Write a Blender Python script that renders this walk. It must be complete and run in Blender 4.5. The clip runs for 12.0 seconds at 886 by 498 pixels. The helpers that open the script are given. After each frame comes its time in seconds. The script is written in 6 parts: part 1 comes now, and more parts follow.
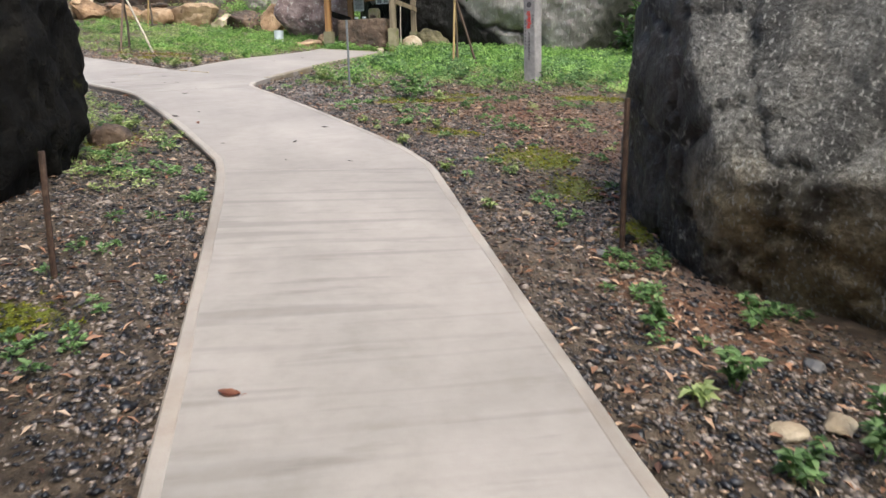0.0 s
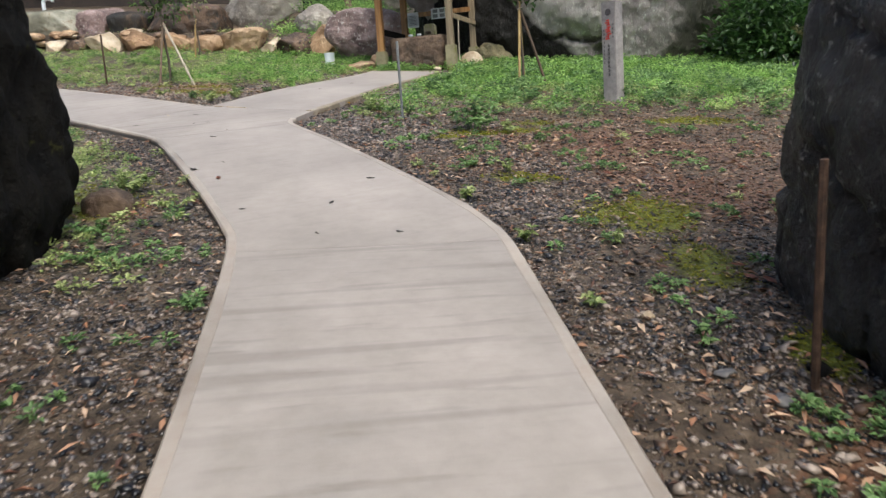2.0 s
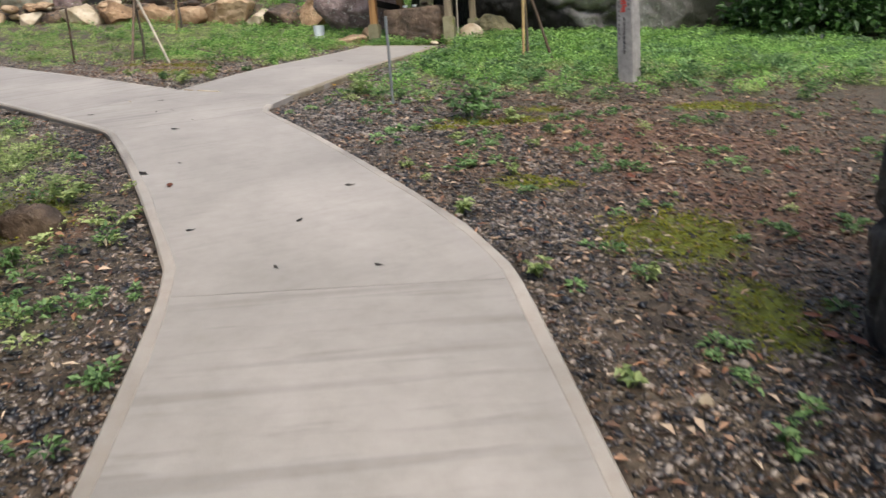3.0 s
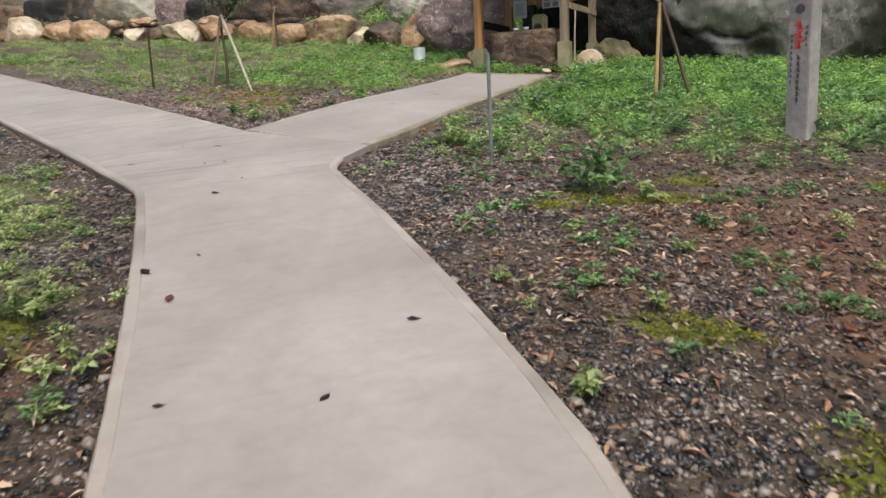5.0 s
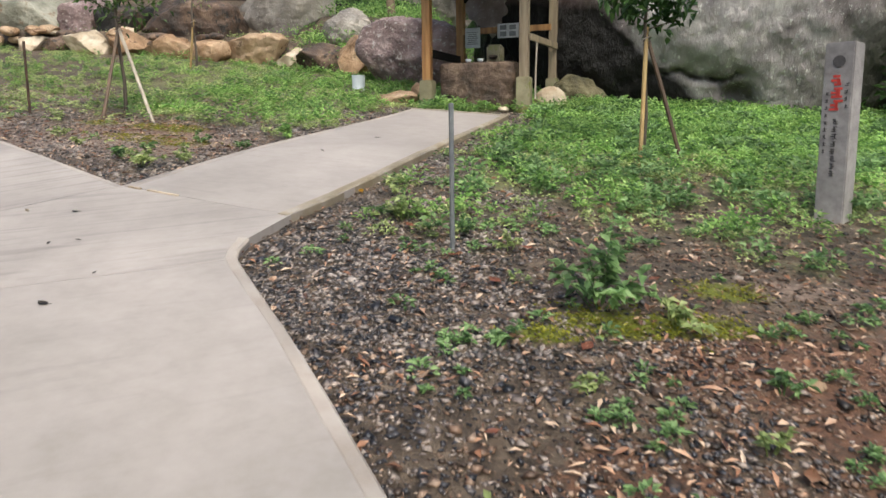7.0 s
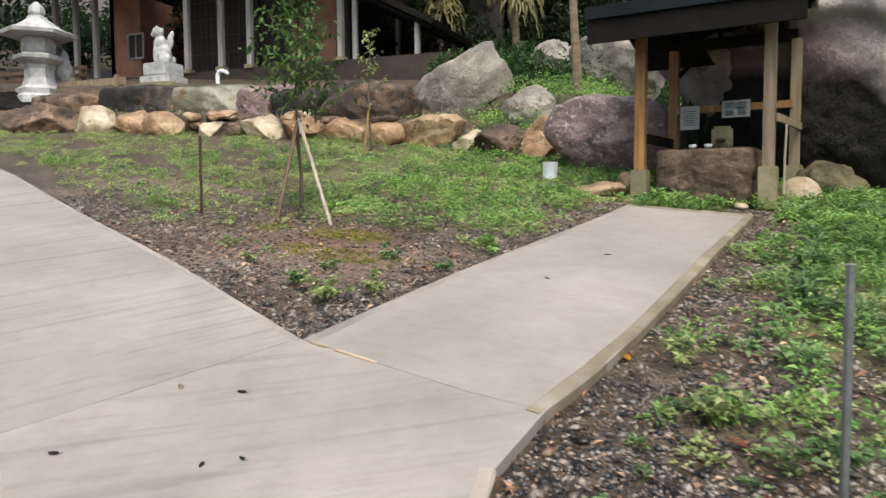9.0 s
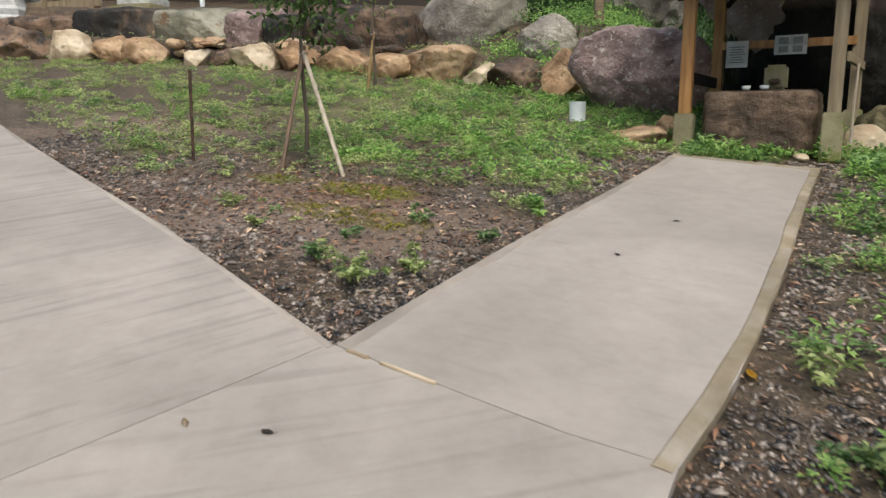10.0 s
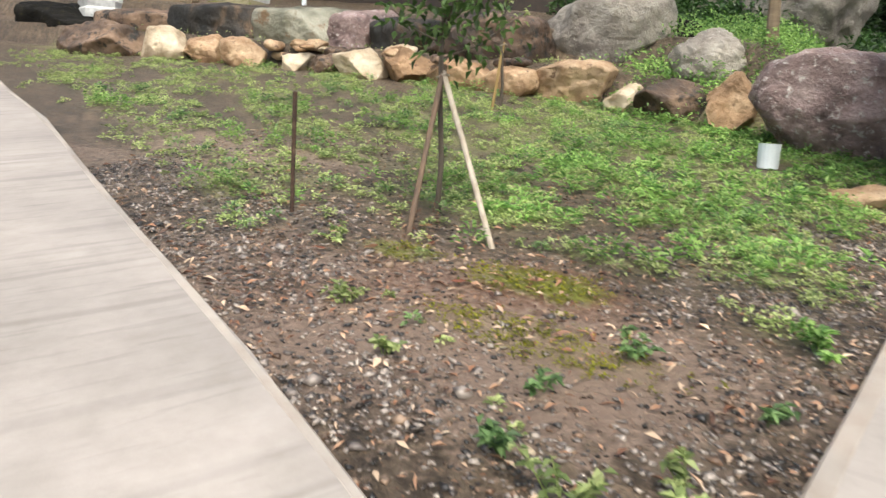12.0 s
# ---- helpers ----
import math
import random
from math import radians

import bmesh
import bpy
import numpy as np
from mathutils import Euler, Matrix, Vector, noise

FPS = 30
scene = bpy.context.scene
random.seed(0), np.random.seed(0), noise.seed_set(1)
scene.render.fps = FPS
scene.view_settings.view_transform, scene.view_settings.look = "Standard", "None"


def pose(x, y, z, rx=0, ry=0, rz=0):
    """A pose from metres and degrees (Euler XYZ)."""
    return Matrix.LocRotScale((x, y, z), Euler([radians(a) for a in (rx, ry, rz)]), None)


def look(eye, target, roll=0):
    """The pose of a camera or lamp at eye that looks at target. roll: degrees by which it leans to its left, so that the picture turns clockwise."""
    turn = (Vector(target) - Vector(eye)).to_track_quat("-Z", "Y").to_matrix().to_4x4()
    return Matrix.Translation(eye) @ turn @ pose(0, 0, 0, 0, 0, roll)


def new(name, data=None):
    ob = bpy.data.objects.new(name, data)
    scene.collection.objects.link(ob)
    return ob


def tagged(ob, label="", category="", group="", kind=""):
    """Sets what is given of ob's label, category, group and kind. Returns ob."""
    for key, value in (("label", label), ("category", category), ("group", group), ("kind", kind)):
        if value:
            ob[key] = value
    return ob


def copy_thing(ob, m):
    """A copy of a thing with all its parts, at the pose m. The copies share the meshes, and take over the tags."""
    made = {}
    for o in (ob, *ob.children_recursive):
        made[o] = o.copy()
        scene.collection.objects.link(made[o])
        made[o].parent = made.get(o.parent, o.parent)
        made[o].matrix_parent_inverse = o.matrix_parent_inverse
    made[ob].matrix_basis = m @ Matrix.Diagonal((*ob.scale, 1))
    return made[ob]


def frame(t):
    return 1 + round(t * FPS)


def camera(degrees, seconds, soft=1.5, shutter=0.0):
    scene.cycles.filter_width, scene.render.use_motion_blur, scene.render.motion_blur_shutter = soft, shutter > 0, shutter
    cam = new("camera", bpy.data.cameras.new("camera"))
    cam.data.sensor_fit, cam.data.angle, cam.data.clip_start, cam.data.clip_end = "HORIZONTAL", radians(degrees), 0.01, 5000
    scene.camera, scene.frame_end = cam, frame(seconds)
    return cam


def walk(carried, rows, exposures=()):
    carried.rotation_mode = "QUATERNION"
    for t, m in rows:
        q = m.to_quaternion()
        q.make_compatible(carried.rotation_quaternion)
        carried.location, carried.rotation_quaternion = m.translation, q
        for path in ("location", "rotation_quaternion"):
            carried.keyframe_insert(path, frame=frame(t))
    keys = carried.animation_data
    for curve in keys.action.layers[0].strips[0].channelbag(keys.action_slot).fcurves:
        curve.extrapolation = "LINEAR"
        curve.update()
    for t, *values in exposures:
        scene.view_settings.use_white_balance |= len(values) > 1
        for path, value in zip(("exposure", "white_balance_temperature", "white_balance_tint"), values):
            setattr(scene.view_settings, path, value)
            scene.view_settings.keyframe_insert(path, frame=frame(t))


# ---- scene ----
cam = camera(63.3, 12.0, soft=1.4, shutter=0.35)
METRES, EYE, TILT, LEAN, TURN = 10.9, 1.5, 11.0, 0.0, 20.0
ROWS = [
    (0.0, 0.0, 0.0, 0.0, 0.76, -20.94, -1.98),
    (0.5, -0.0047, 0.0282, -0.0018, 1.25, -19.56, -3.42),
    (1.0, -0.0087, 0.0586, -0.0021, -0.47, -20.45, -2.85),
    (1.5, -0.0104, 0.0967, 0.0025, 3.22, -21.29, 0.07),
    (2.0, -0.0105, 0.1358, -0.0007, 4.94, -20.22, 1.15),
    (2.5, -0.0091, 0.1789, -0.0022, -0.65, -22.43, -1.5),
    (3.0, -0.0132, 0.2222, -0.0007, 4.91, -22.58, 1.44),
    (3.2, -0.0187, 0.2393, 0.0016, 6.48, -20.97, 0.27),
    (4.8, -0.0301, 0.3655, 0.0037, 13.38, -21.81, 0.83),
    (5.0, -0.0321, 0.3779, 0.0043, 13.41, -21.53, 1.46),
    (5.5, -0.0412, 0.419, 0.0026, 15.72, -21.44, -0.37),
    (6.0, -0.0495, 0.4547, 0.0024, 18.17, -21.07, 1.06),
    (6.5, -0.0628, 0.4899, 0.0094, 11.58, -19.15, -0.0),
    (6.7, -0.0663, 0.5048, 0.0063, 9.34, -20.66, -0.80),
    (8.3, -0.1253, 0.6219, 0.0096, 9.31, -13.65, -3.02),
    (8.5, -0.1389, 0.6406, 0.0116, 13.77, -15.99, -1.72),
    (9.0, -0.1729, 0.6672, 0.0077, 20.32, -14.85, 0.51),
    (9.5, -0.2037, 0.6969, 0.0053, 19.89, -18.91, -0.01),
    (10.0, -0.2344, 0.7343, 0.0069, 19.46, -20.35, -0.29),
    (10.5, -0.263, 0.7702, 0.006, 17.35, -20.66, -0.2),
    (11.0, -0.2883, 0.813, 0.0045, 17.44, -19.44, -0.8),
    (11.5, -0.3179, 0.8461, 0.0021, 23.37, -20.11, -0.45),
    (12.0, -0.3548, 0.874, 0.0038, 26.31, -20.24, -1.87),
]
# the ground climbs by TILT degrees towards TURN degrees left of y
CLIMB = pose(0, 0, 0, 0, 0, TURN) @ pose(0, 0, 0, TILT, LEAN) @ pose(0, 0, 0, 0, 0, -TURN)
walk(cam, [(t, pose(0, 0, EYE) @ CLIMB @ pose(METRES * x, METRES * y, METRES * z, 90 + pitch, roll, yaw)) for t, x, y, z, yaw, pitch, roll in ROWS],
     exposures=[(0.0, 1.17, 6200, 3.0), (0.5, 0.98, 6200, 3.0), (1.5, 0.94, 6200, 3.0), (2.5, 0.86, 6250, 3.0), (3.2, 0.84, 6300, 2.5), (5.5, 0.76, 6350, 3.5), (6.5, 0.92, 6350, 3.0), (8.5, 1.06, 6400, 3.5),
                (9.5, 0.76, 6450, 2.2), (10.5, 0.68, 6500, 1.5), (11.5, 1.08, 6500, 1.5), (12.0, 1.26, 6500, 1.5)])

# ---------------------------------------------------------------- world and light
world = bpy.data.worlds.new("overcast_sky")
scene.world = world
world.use_nodes = True
wn = world.node_tree
sky = wn.nodes.new("ShaderNodeTexSky")
sky.sky_type, sky.sun_disc = "NISHITA", False
sky.sun_elevation, sky.sun_rotation = radians(58), radians(150)
sky.air_density, sky.dust_density, sky.ozone_density = 1.0, 6.0, 1.0
wn.links.new(sky.outputs[0], wn.nodes["Background"].inputs[0])
wn.nodes["Background"].inputs[1].default_value = 0.12
sun = new("sun", bpy.data.lights.new("sun", "SUN"))
sun.data.energy, sun.data.angle, sun.data.color = 0.9, radians(35), (1.0, 0.96, 0.9)
sun.matrix_world = look((0, 0, 30), (-9.4, 16.2, 0.0))

# ---------------------------------------------------------------- materials


def material(name, colours, scale=8.0, rough=0.7, bump=0.3, bump_scale=40.0, spots=None, metal=0.0, coords="Object",
             stretch=(1, 1, 1), random_mix=0.0, island=False, detail=6.0, patch=1.2, relief=0.02, patchy=0.28):
    """A surface of two to four colours: large patches, grain, optional spots, and relief."""
    m = bpy.data.materials.new(name)
    m.use_nodes = True
    t = m.node_tree
    p = t.nodes["Principled BSDF"]

    def node(kind, **vals):
        n = t.nodes.new(kind)
        for k, v in vals.items():
            n.inputs[k].default_value = v
        return n
    tc = node("ShaderNodeTexCoord")
    mp = node("ShaderNodeMapping")
    mp.inputs["Scale"].default_value = stretch
    t.links.new(tc.outputs[coords], mp.inputs[0])
    big = node("ShaderNodeTexNoise", Scale=scale, Detail=detail, Roughness=0.62)
    t.links.new(mp.outputs[0], big.inputs["Vector"])
    ramp = t.nodes.new("ShaderNodeValToRGB")
    els = ramp.color_ramp.elements
    while len(els) < len(colours):
        els.new(0.5)
    for i, c in enumerate(colours):
        els[i].position = 0.3 + 0.4 * i / max(1, len(colours) - 1)
        els[i].color = (*c, 1)
    value = big.outputs[0]
    if random_mix > 0:
        rnd = t.nodes.new("ShaderNodeNewGeometry") if island else t.nodes.new("ShaderNodeObjectInfo")
        ma = t.nodes.new("ShaderNodeMath")
        ma.operation = "MULTIPLY_ADD"
        t.links.new(rnd.outputs["Random Per Island" if island else "Random"], ma.inputs[0])
        ma.inputs[1].default_value = random_mix
        mb = t.nodes.new("ShaderNodeMath")
        mb.operation = "SUBTRACT"
        t.links.new(big.outputs[0], mb.inputs[0])
        mb.inputs[1].default_value = random_mix / 2
        t.links.new(mb.outputs[0], ma.inputs[2])
        value = ma.outputs[0]
    t.links.new(value, ramp.inputs[0])
    col = ramp.outputs[0]
    # broad patches of a lighter and darker tone
    pat = node("ShaderNodeTexNoise", Scale=patch, Detail=3.0)
    t.links.new(mp.outputs[0], pat.inputs["Vector"])
    pr = t.nodes.new("ShaderNodeMapRange")
    pr.inputs[1].default_value, pr.inputs[2].default_value = 0.3, 0.7
    pr.inputs[3].default_value, pr.inputs[4].default_value = 1 - patchy, 1 + 0.9 * patchy
    t.links.new(pat.outputs[0], pr.inputs[0])
    mul = t.nodes.new("ShaderNodeMix")
    mul.data_type, mul.blend_type = "RGBA", "MULTIPLY"
    mul.inputs[0].default_value = 1.0
    t.links.new(col, mul.inputs[6])
    t.links.new(pr.outputs[0], mul.inputs[7])
    col = mul.outputs[2]
    if spots:
        scol, sscale, amount = spots
        sp = node("ShaderNodeTexNoise", Scale=sscale, Detail=4.0, Roughness=0.7)
        t.links.new(mp.outputs[0], sp.inputs["Vector"])
        sr = t.nodes.new("ShaderNodeMapRange")
        sr.inputs[1].default_value, sr.inputs[2].default_value = 1 - amount, 1 - amount + 0.08
        t.links.new(sp.outputs[0], sr.inputs[0])
        mx = t.nodes.new("ShaderNodeMix")
        mx.data_type = "RGBA"
        t.links.new(sr.outputs[0], mx.inputs[0])
        t.links.new(col, mx.inputs[6])
        mx.inputs[7].default_value = (*scol, 1)
        col = mx.outputs[2]
    t.links.new(col, p.inputs["Base Color"])
    p.inputs["Metallic"].default_value = metal
    rr = t.nodes.new("ShaderNodeMapRange")
    rr.inputs[3].default_value, rr.inputs[4].default_value = max(0.02, rough - 0.12), min(1, rough + 0.12)
    t.links.new(big.outputs[0], rr.inputs[0])
    t.links.new(rr.outputs[0], p.inputs["Roughness"])
    if bump > 0:
        fine = node("ShaderNodeTexNoise", Scale=bump_scale, Detail=8.0, Roughness=0.65)
        t.links.new(mp.outputs[0], fine.inputs["Vector"])
        b = node("ShaderNodeBump", Strength=bump, Distance=relief)
        t.links.new(fine.outputs[0], b.inputs["Height"])
        t.links.new(b.outputs[0], p.inputs["Normal"])
    return m


def leaf_material(name, colours, rough=0.5, through_light=0.48):
    m = material(name, colours, scale=3.0, rough=rough, bump=0.0, coords="Object", random_mix=0.55, island=True)
    t = m.node_tree
    p, out = t.nodes["Principled BSDF"], t.nodes["Material Output"]
    tr, mix = t.nodes.new("ShaderNodeBsdfTranslucent"), t.nodes.new("ShaderNodeMixShader")
    t.links.new(p.inputs["Base Color"].links[0].from_socket, tr.inputs[0])
    mix.inputs[0].default_value = through_light
    t.links.new(p.outputs[0], mix.inputs[1])
    t.links.new(tr.outputs[0], mix.inputs[2])
    t.links.new(mix.outputs[0], out.inputs[0])
    return m


def concrete_material(name, ripple):
    """Broom-finished pale concrete: cross ripples along local x, damp stains, fine sand."""
    m = material(name, [(0.278, 0.247, 0.226), (0.316, 0.281, 0.260), (0.346, 0.309, 0.288)], scale=7.0, rough=0.62, bump=0.0, patch=0.7, patchy=0.16)
    m.node_tree.nodes["Principled BSDF"].inputs["Specular IOR Level"].default_value = 0.4
    t = m.node_tree
    p = t.nodes["Principled BSDF"]
    tc, mp = t.nodes.new("ShaderNodeTexCoord"), t.nodes.new("ShaderNodeMapping")
    mp.inputs["Scale"].default_value = (1.1, 9.0, 1)
    t.links.new(tc.outputs["Object"], mp.inputs[0])
    n1, n2 = t.nodes.new("ShaderNodeTexNoise"), t.nodes.new("ShaderNodeTexNoise")
    n1.inputs["Scale"].default_value, n1.inputs["Detail"].default_value = 1.7, 5.0
    n2.inputs["Scale"].default_value, n2.inputs["Detail"].default_value = 130.0, 4.0
    t.links.new(mp.outputs[0], n1.inputs["Vector"])
    t.links.new(tc.outputs["Object"], n2.inputs["Vector"])
    b1, b2 = t.nodes.new("ShaderNodeBump"), t.nodes.new("ShaderNodeBump")
    b1.inputs["Strength"].default_value, b1.inputs["Distance"].default_value = 0.6 * ripple, 0.014
    b2.inputs["Strength"].default_value, b2.inputs["Distance"].default_value = 0.2, 0.003
    t.links.new(n1.outputs[0], b1.inputs["Height"])
    t.links.new(n2.outputs[0], b2.inputs["Height"])
    t.links.new(b1.outputs[0], b2.inputs["Normal"])
    t.links.new(b2.outputs[0], p.inputs["Normal"])
    # dark streaks left in the broom grooves
    src = p.inputs["Base Color"].links[0].from_socket
    sr = t.nodes.new("ShaderNodeMapRange")
    sr.inputs[1].default_value, sr.inputs[2].default_value = 0.26, 0.42
    sr.inputs[3].default_value, sr.inputs[4].default_value = 1.0 - 0.30 * ripple, 1.0
    t.links.new(n1.outputs[0], sr.inputs[0])
    mul = t.nodes.new("ShaderNodeMix")
    mul.data_type, mul.blend_type = "RGBA", "MULTIPLY"
    mul.inputs[0].default_value = 1.0
    t.links.new(src, mul.inputs[6])
    t.links.new(sr.outputs[0], mul.inputs[7])
    col = mul.outputs[2]
    if ripple > 0.5:
        # soft dark ridges left by the screed, a hand apart
        mq, n3, lr, ml = (t.nodes.new(k) for k in ("ShaderNodeMapping", "ShaderNodeTexNoise", "ShaderNodeMapRange", "ShaderNodeMix"))
        mq.inputs["Scale"].default_value = (0.42, 7.0, 1)
        n3.inputs["Scale"].default_value, n3.inputs["Detail"].default_value = 1.3, 1.5
        lr.inputs[1].default_value, lr.inputs[2].default_value = 0.32, 0.45
        lr.inputs[3].default_value, lr.inputs[4].default_value = 0.80, 1.0
        t.links.new(tc.outputs["Object"], mq.inputs[0])
        t.links.new(mq.outputs[0], n3.inputs["Vector"])
        t.links.new(n3.outputs[0], lr.inputs[0])
        ml.data_type, ml.blend_type = "RGBA", "MULTIPLY"
        ml.inputs[0].default_value = 1.0
        t.links.new(col, ml.inputs[6])
        t.links.new(lr.outputs[0], ml.inputs[7])
        col = ml.outputs[2]
    t.links.new(col, p.inputs["Base Color"])
    return m


def ground_material():
    """Wet dark soil; the painted layers of the sheet tell where red soil, moss and weeds lie."""
    m = material("soil", [(0.022, 0.016, 0.011), (0.090, 0.063, 0.042), (0.19, 0.142, 0.10)], scale=9.0, rough=0.46, bump=1.0, bump_scale=24.0, relief=0.05,
                 spots=((0.22, 0.145, 0.095), 34.0, 0.40), patch=1.5)
    t = m.node_tree
    p = t.nodes["Principled BSDF"]
    col = p.inputs["Base Color"].links[0].from_socket
    grain = t.nodes.new("ShaderNodeTexNoise")
    grain.inputs["Scale"].default_value, grain.inputs["Detail"].default_value = 22.0, 6.0
    tc = t.nodes.new("ShaderNodeTexCoord")
    t.links.new(tc.outputs["Object"], grain.inputs["Vector"])
    for layer, a, b in (("red_soil", (0.075, 0.032, 0.017), (0.25, 0.122, 0.070)), ("moss", (0.085, 0.10, 0.004), (0.22, 0.25, 0.012)),
                        ("weeds", (0.11, 0.098, 0.05), (0.23, 0.225, 0.095)), ("mud", (0.155, 0.10, 0.073), (0.32, 0.235, 0.185))):
        at = t.nodes.new("ShaderNodeAttribute")
        at.attribute_name = layer
        ms = t.nodes.new("ShaderNodeMath")
        ms.operation = "MULTIPLY_ADD"
        t.links.new(grain.outputs[0], ms.inputs[0])
        ms.inputs[1].default_value = 1.6
        ad = t.nodes.new("ShaderNodeMath")
        ad.operation = "SUBTRACT"
        t.links.new(at.outputs["Fac"], ad.inputs[0])
        ad.inputs[1].default_value = 1.25
        t.links.new(ad.outputs[0], ms.inputs[2])
        mr = t.nodes.new("ShaderNodeMapRange")
        mr.inputs[1].default_value, mr.inputs[2].default_value = 0.0, 0.45
        mr.inputs[4].default_value = 0.92
        t.links.new(ms.outputs[0], mr.inputs[0])
        two = t.nodes.new("ShaderNodeMix")
        two.data_type = "RGBA"
        t.links.new(grain.outputs[0], two.inputs[0])
        two.inputs[6].default_value, two.inputs[7].default_value = (*a, 1), (*b, 1)
        mx = t.nodes.new("ShaderNodeMix")
        mx.data_type = "RGBA"
        t.links.new(mr.outputs[0], mx.inputs[0])
        t.links.new(col, mx.inputs[6])
        t.links.new(two.outputs[2], mx.inputs[7])
        col = mx.outputs[2]
    t.links.new(col, p.inputs["Base Color"])
    return m


SOIL = ground_material()
CONCRETE = concrete_material("broomed_concrete", 0.75)
CONCRETE_SMOOTH = concrete_material("trowelled_concrete", 0.3)
CONCRETE_EDGE = material("concrete_edge", [(0.29, 0.238, 0.20), (0.335, 0.288, 0.252), (0.37, 0.328, 0.295)], scale=5, rough=0.45, bump=0.2, bump_scale=90)
KERB = material("mossy_kerb", [(0.185, 0.145, 0.092), (0.275, 0.228, 0.165), (0.36, 0.315, 0.27)], scale=4, rough=0.6, bump=0.3, bump_scale=70, spots=((0.17, 0.13, 0.06), 3.0, 0.40))
BLOCK = material("footing_block", [(0.17, 0.15, 0.085), (0.29, 0.26, 0.165)], scale=7, rough=0.75, bump=0.3, spots=((0.17, 0.18, 0.05), 4.0, 0.45))
DARK_ROCK = material("dark_boulder", [(0.007, 0.006, 0.006), (0.020, 0.017, 0.016), (0.052, 0.043, 0.040), (0.12, 0.099, 0.092)], scale=1.5, rough=0.42, bump=1.0, bump_scale=19, relief=0.08, spots=((0.32, 0.30, 0.28), 17.0, 0.42), patch=0.7)


def lichen_and_lit_side(m):
    """Pale lichen over the south end of the boulder, painted lighter as its lit side, tan earth stains low on it, black
    damp and shade elsewhere.
    """
    t = m.node_tree
    p = t.nodes["Principled BSDF"]
    col = p.inputs["Base Color"].links[0].from_socket
    tc, xyz, nz, grain = (t.nodes.new(k) for k in ("ShaderNodeTexCoord", "ShaderNodeSeparateXYZ", "ShaderNodeTexNoise", "ShaderNodeTexNoise"))
    t.links.new(tc.outputs["Object"], xyz.inputs[0])
    for n, sc in ((nz, 1.3), (grain, 30.0)):
        n.inputs["Scale"].default_value, n.inputs["Detail"].default_value, n.inputs["Roughness"].default_value = sc, 7.0, 0.7
        t.links.new(tc.outputs["Object"], n.inputs["Vector"])

    def mask(weights, at, width, gain):
        """1 where the weighted sum of y and z, roughened by noise, lies under at."""
        total = None
        for socket, w in ((nz.outputs[0], gain), (xyz.outputs["Y"], weights[0]), (xyz.outputs["Z"], weights[1])):
            a = t.nodes.new("ShaderNodeMath")
            a.operation = "MULTIPLY_ADD"
            t.links.new(socket, a.inputs[0])
            a.inputs[1].default_value = w
            if total is None:
                a.inputs[2].default_value = -0.5 * gain
            else:
                t.links.new(total, a.inputs[2])
            total = a.outputs[0]
        r = t.nodes.new("ShaderNodeMapRange")
        r.inputs[1].default_value, r.inputs[2].default_value = at + width, at - width
        t.links.new(total, r.inputs[0])
        return r.outputs[0]
    south, low = mask((1.0, -0.5), -0.42, 0.16, 1.6), mask((0.1, 1.0), -0.22, 0.16, 1.0)
    both = t.nodes.new("ShaderNodeMath")
    both.operation = "MULTIPLY"
    t.links.new(south, both.inputs[0])
    t.links.new(low, both.inputs[1])
    for fac, a, b in ((south, (0.075, 0.070, 0.064), (0.33, 0.315, 0.29)), (both.outputs[0], (0.15, 0.115, 0.065), (0.42, 0.34, 0.21))):
        two, mx = t.nodes.new("ShaderNodeMix"), t.nodes.new("ShaderNodeMix")
        two.data_type = mx.data_type = "RGBA"
        st = t.nodes.new("ShaderNodeMapRange")
        st.inputs[1].default_value, st.inputs[2].default_value = 0.35, 0.65
        t.links.new(grain.outputs[0], st.inputs[0])
        t.links.new(st.outputs[0], two.inputs[0])
        two.inputs[6].default_value, two.inputs[7].default_value = (*a, 1), (*b, 1)
        t.links.new(fac, mx.inputs[0])
        t.links.new(col, mx.inputs[6])
        t.links.new(two.outputs[2], mx.inputs[7])
        col = mx.outputs[2]
    # dark runs and white flecks drawn out downwards
    for scale, lo, hi, paint, where in (((3.0, 3.0, 0.7), 0.54, 0.66, (0.035, 0.032, 0.03), None), ((60, 60, 26), 0.57, 0.66, (0.52, 0.50, 0.47), south)):
        mp, fl, mr, mx = (t.nodes.new(k) for k in ("ShaderNodeMapping", "ShaderNodeTexNoise", "ShaderNodeMapRange", "ShaderNodeMix"))
        mp.inputs["Scale"].default_value = scale
        mp.inputs["Rotation"].default_value = (0.0, radians(20), 0.0)
        fl.inputs["Scale"].default_value, fl.inputs["Detail"].default_value = 1.0, 5.0
        t.links.new(tc.outputs["Object"], mp.inputs[0])
        t.links.new(mp.outputs[0], fl.inputs["Vector"])
        mr.inputs[1].default_value, mr.inputs[2].default_value, mr.inputs[4].default_value = lo, hi, 0.85
        t.links.new(fl.outputs[0], mr.inputs[0])
        fac = mr.outputs[0]
        if where is not None:
            mm = t.nodes.new("ShaderNodeMath")
            mm.operation = "MULTIPLY"
            t.links.new(fac, mm.inputs[0])
            t.links.new(where, mm.inputs[1])
            fac = mm.outputs[0]
        mx.data_type = "RGBA"
        t.links.new(fac, mx.inputs[0])
        t.links.new(col, mx.inputs[6])
        mx.inputs[7].default_value = (*paint, 1)
        col = mx.outputs[2]
    t.links.new(col, p.inputs["Base Color"])
    return m


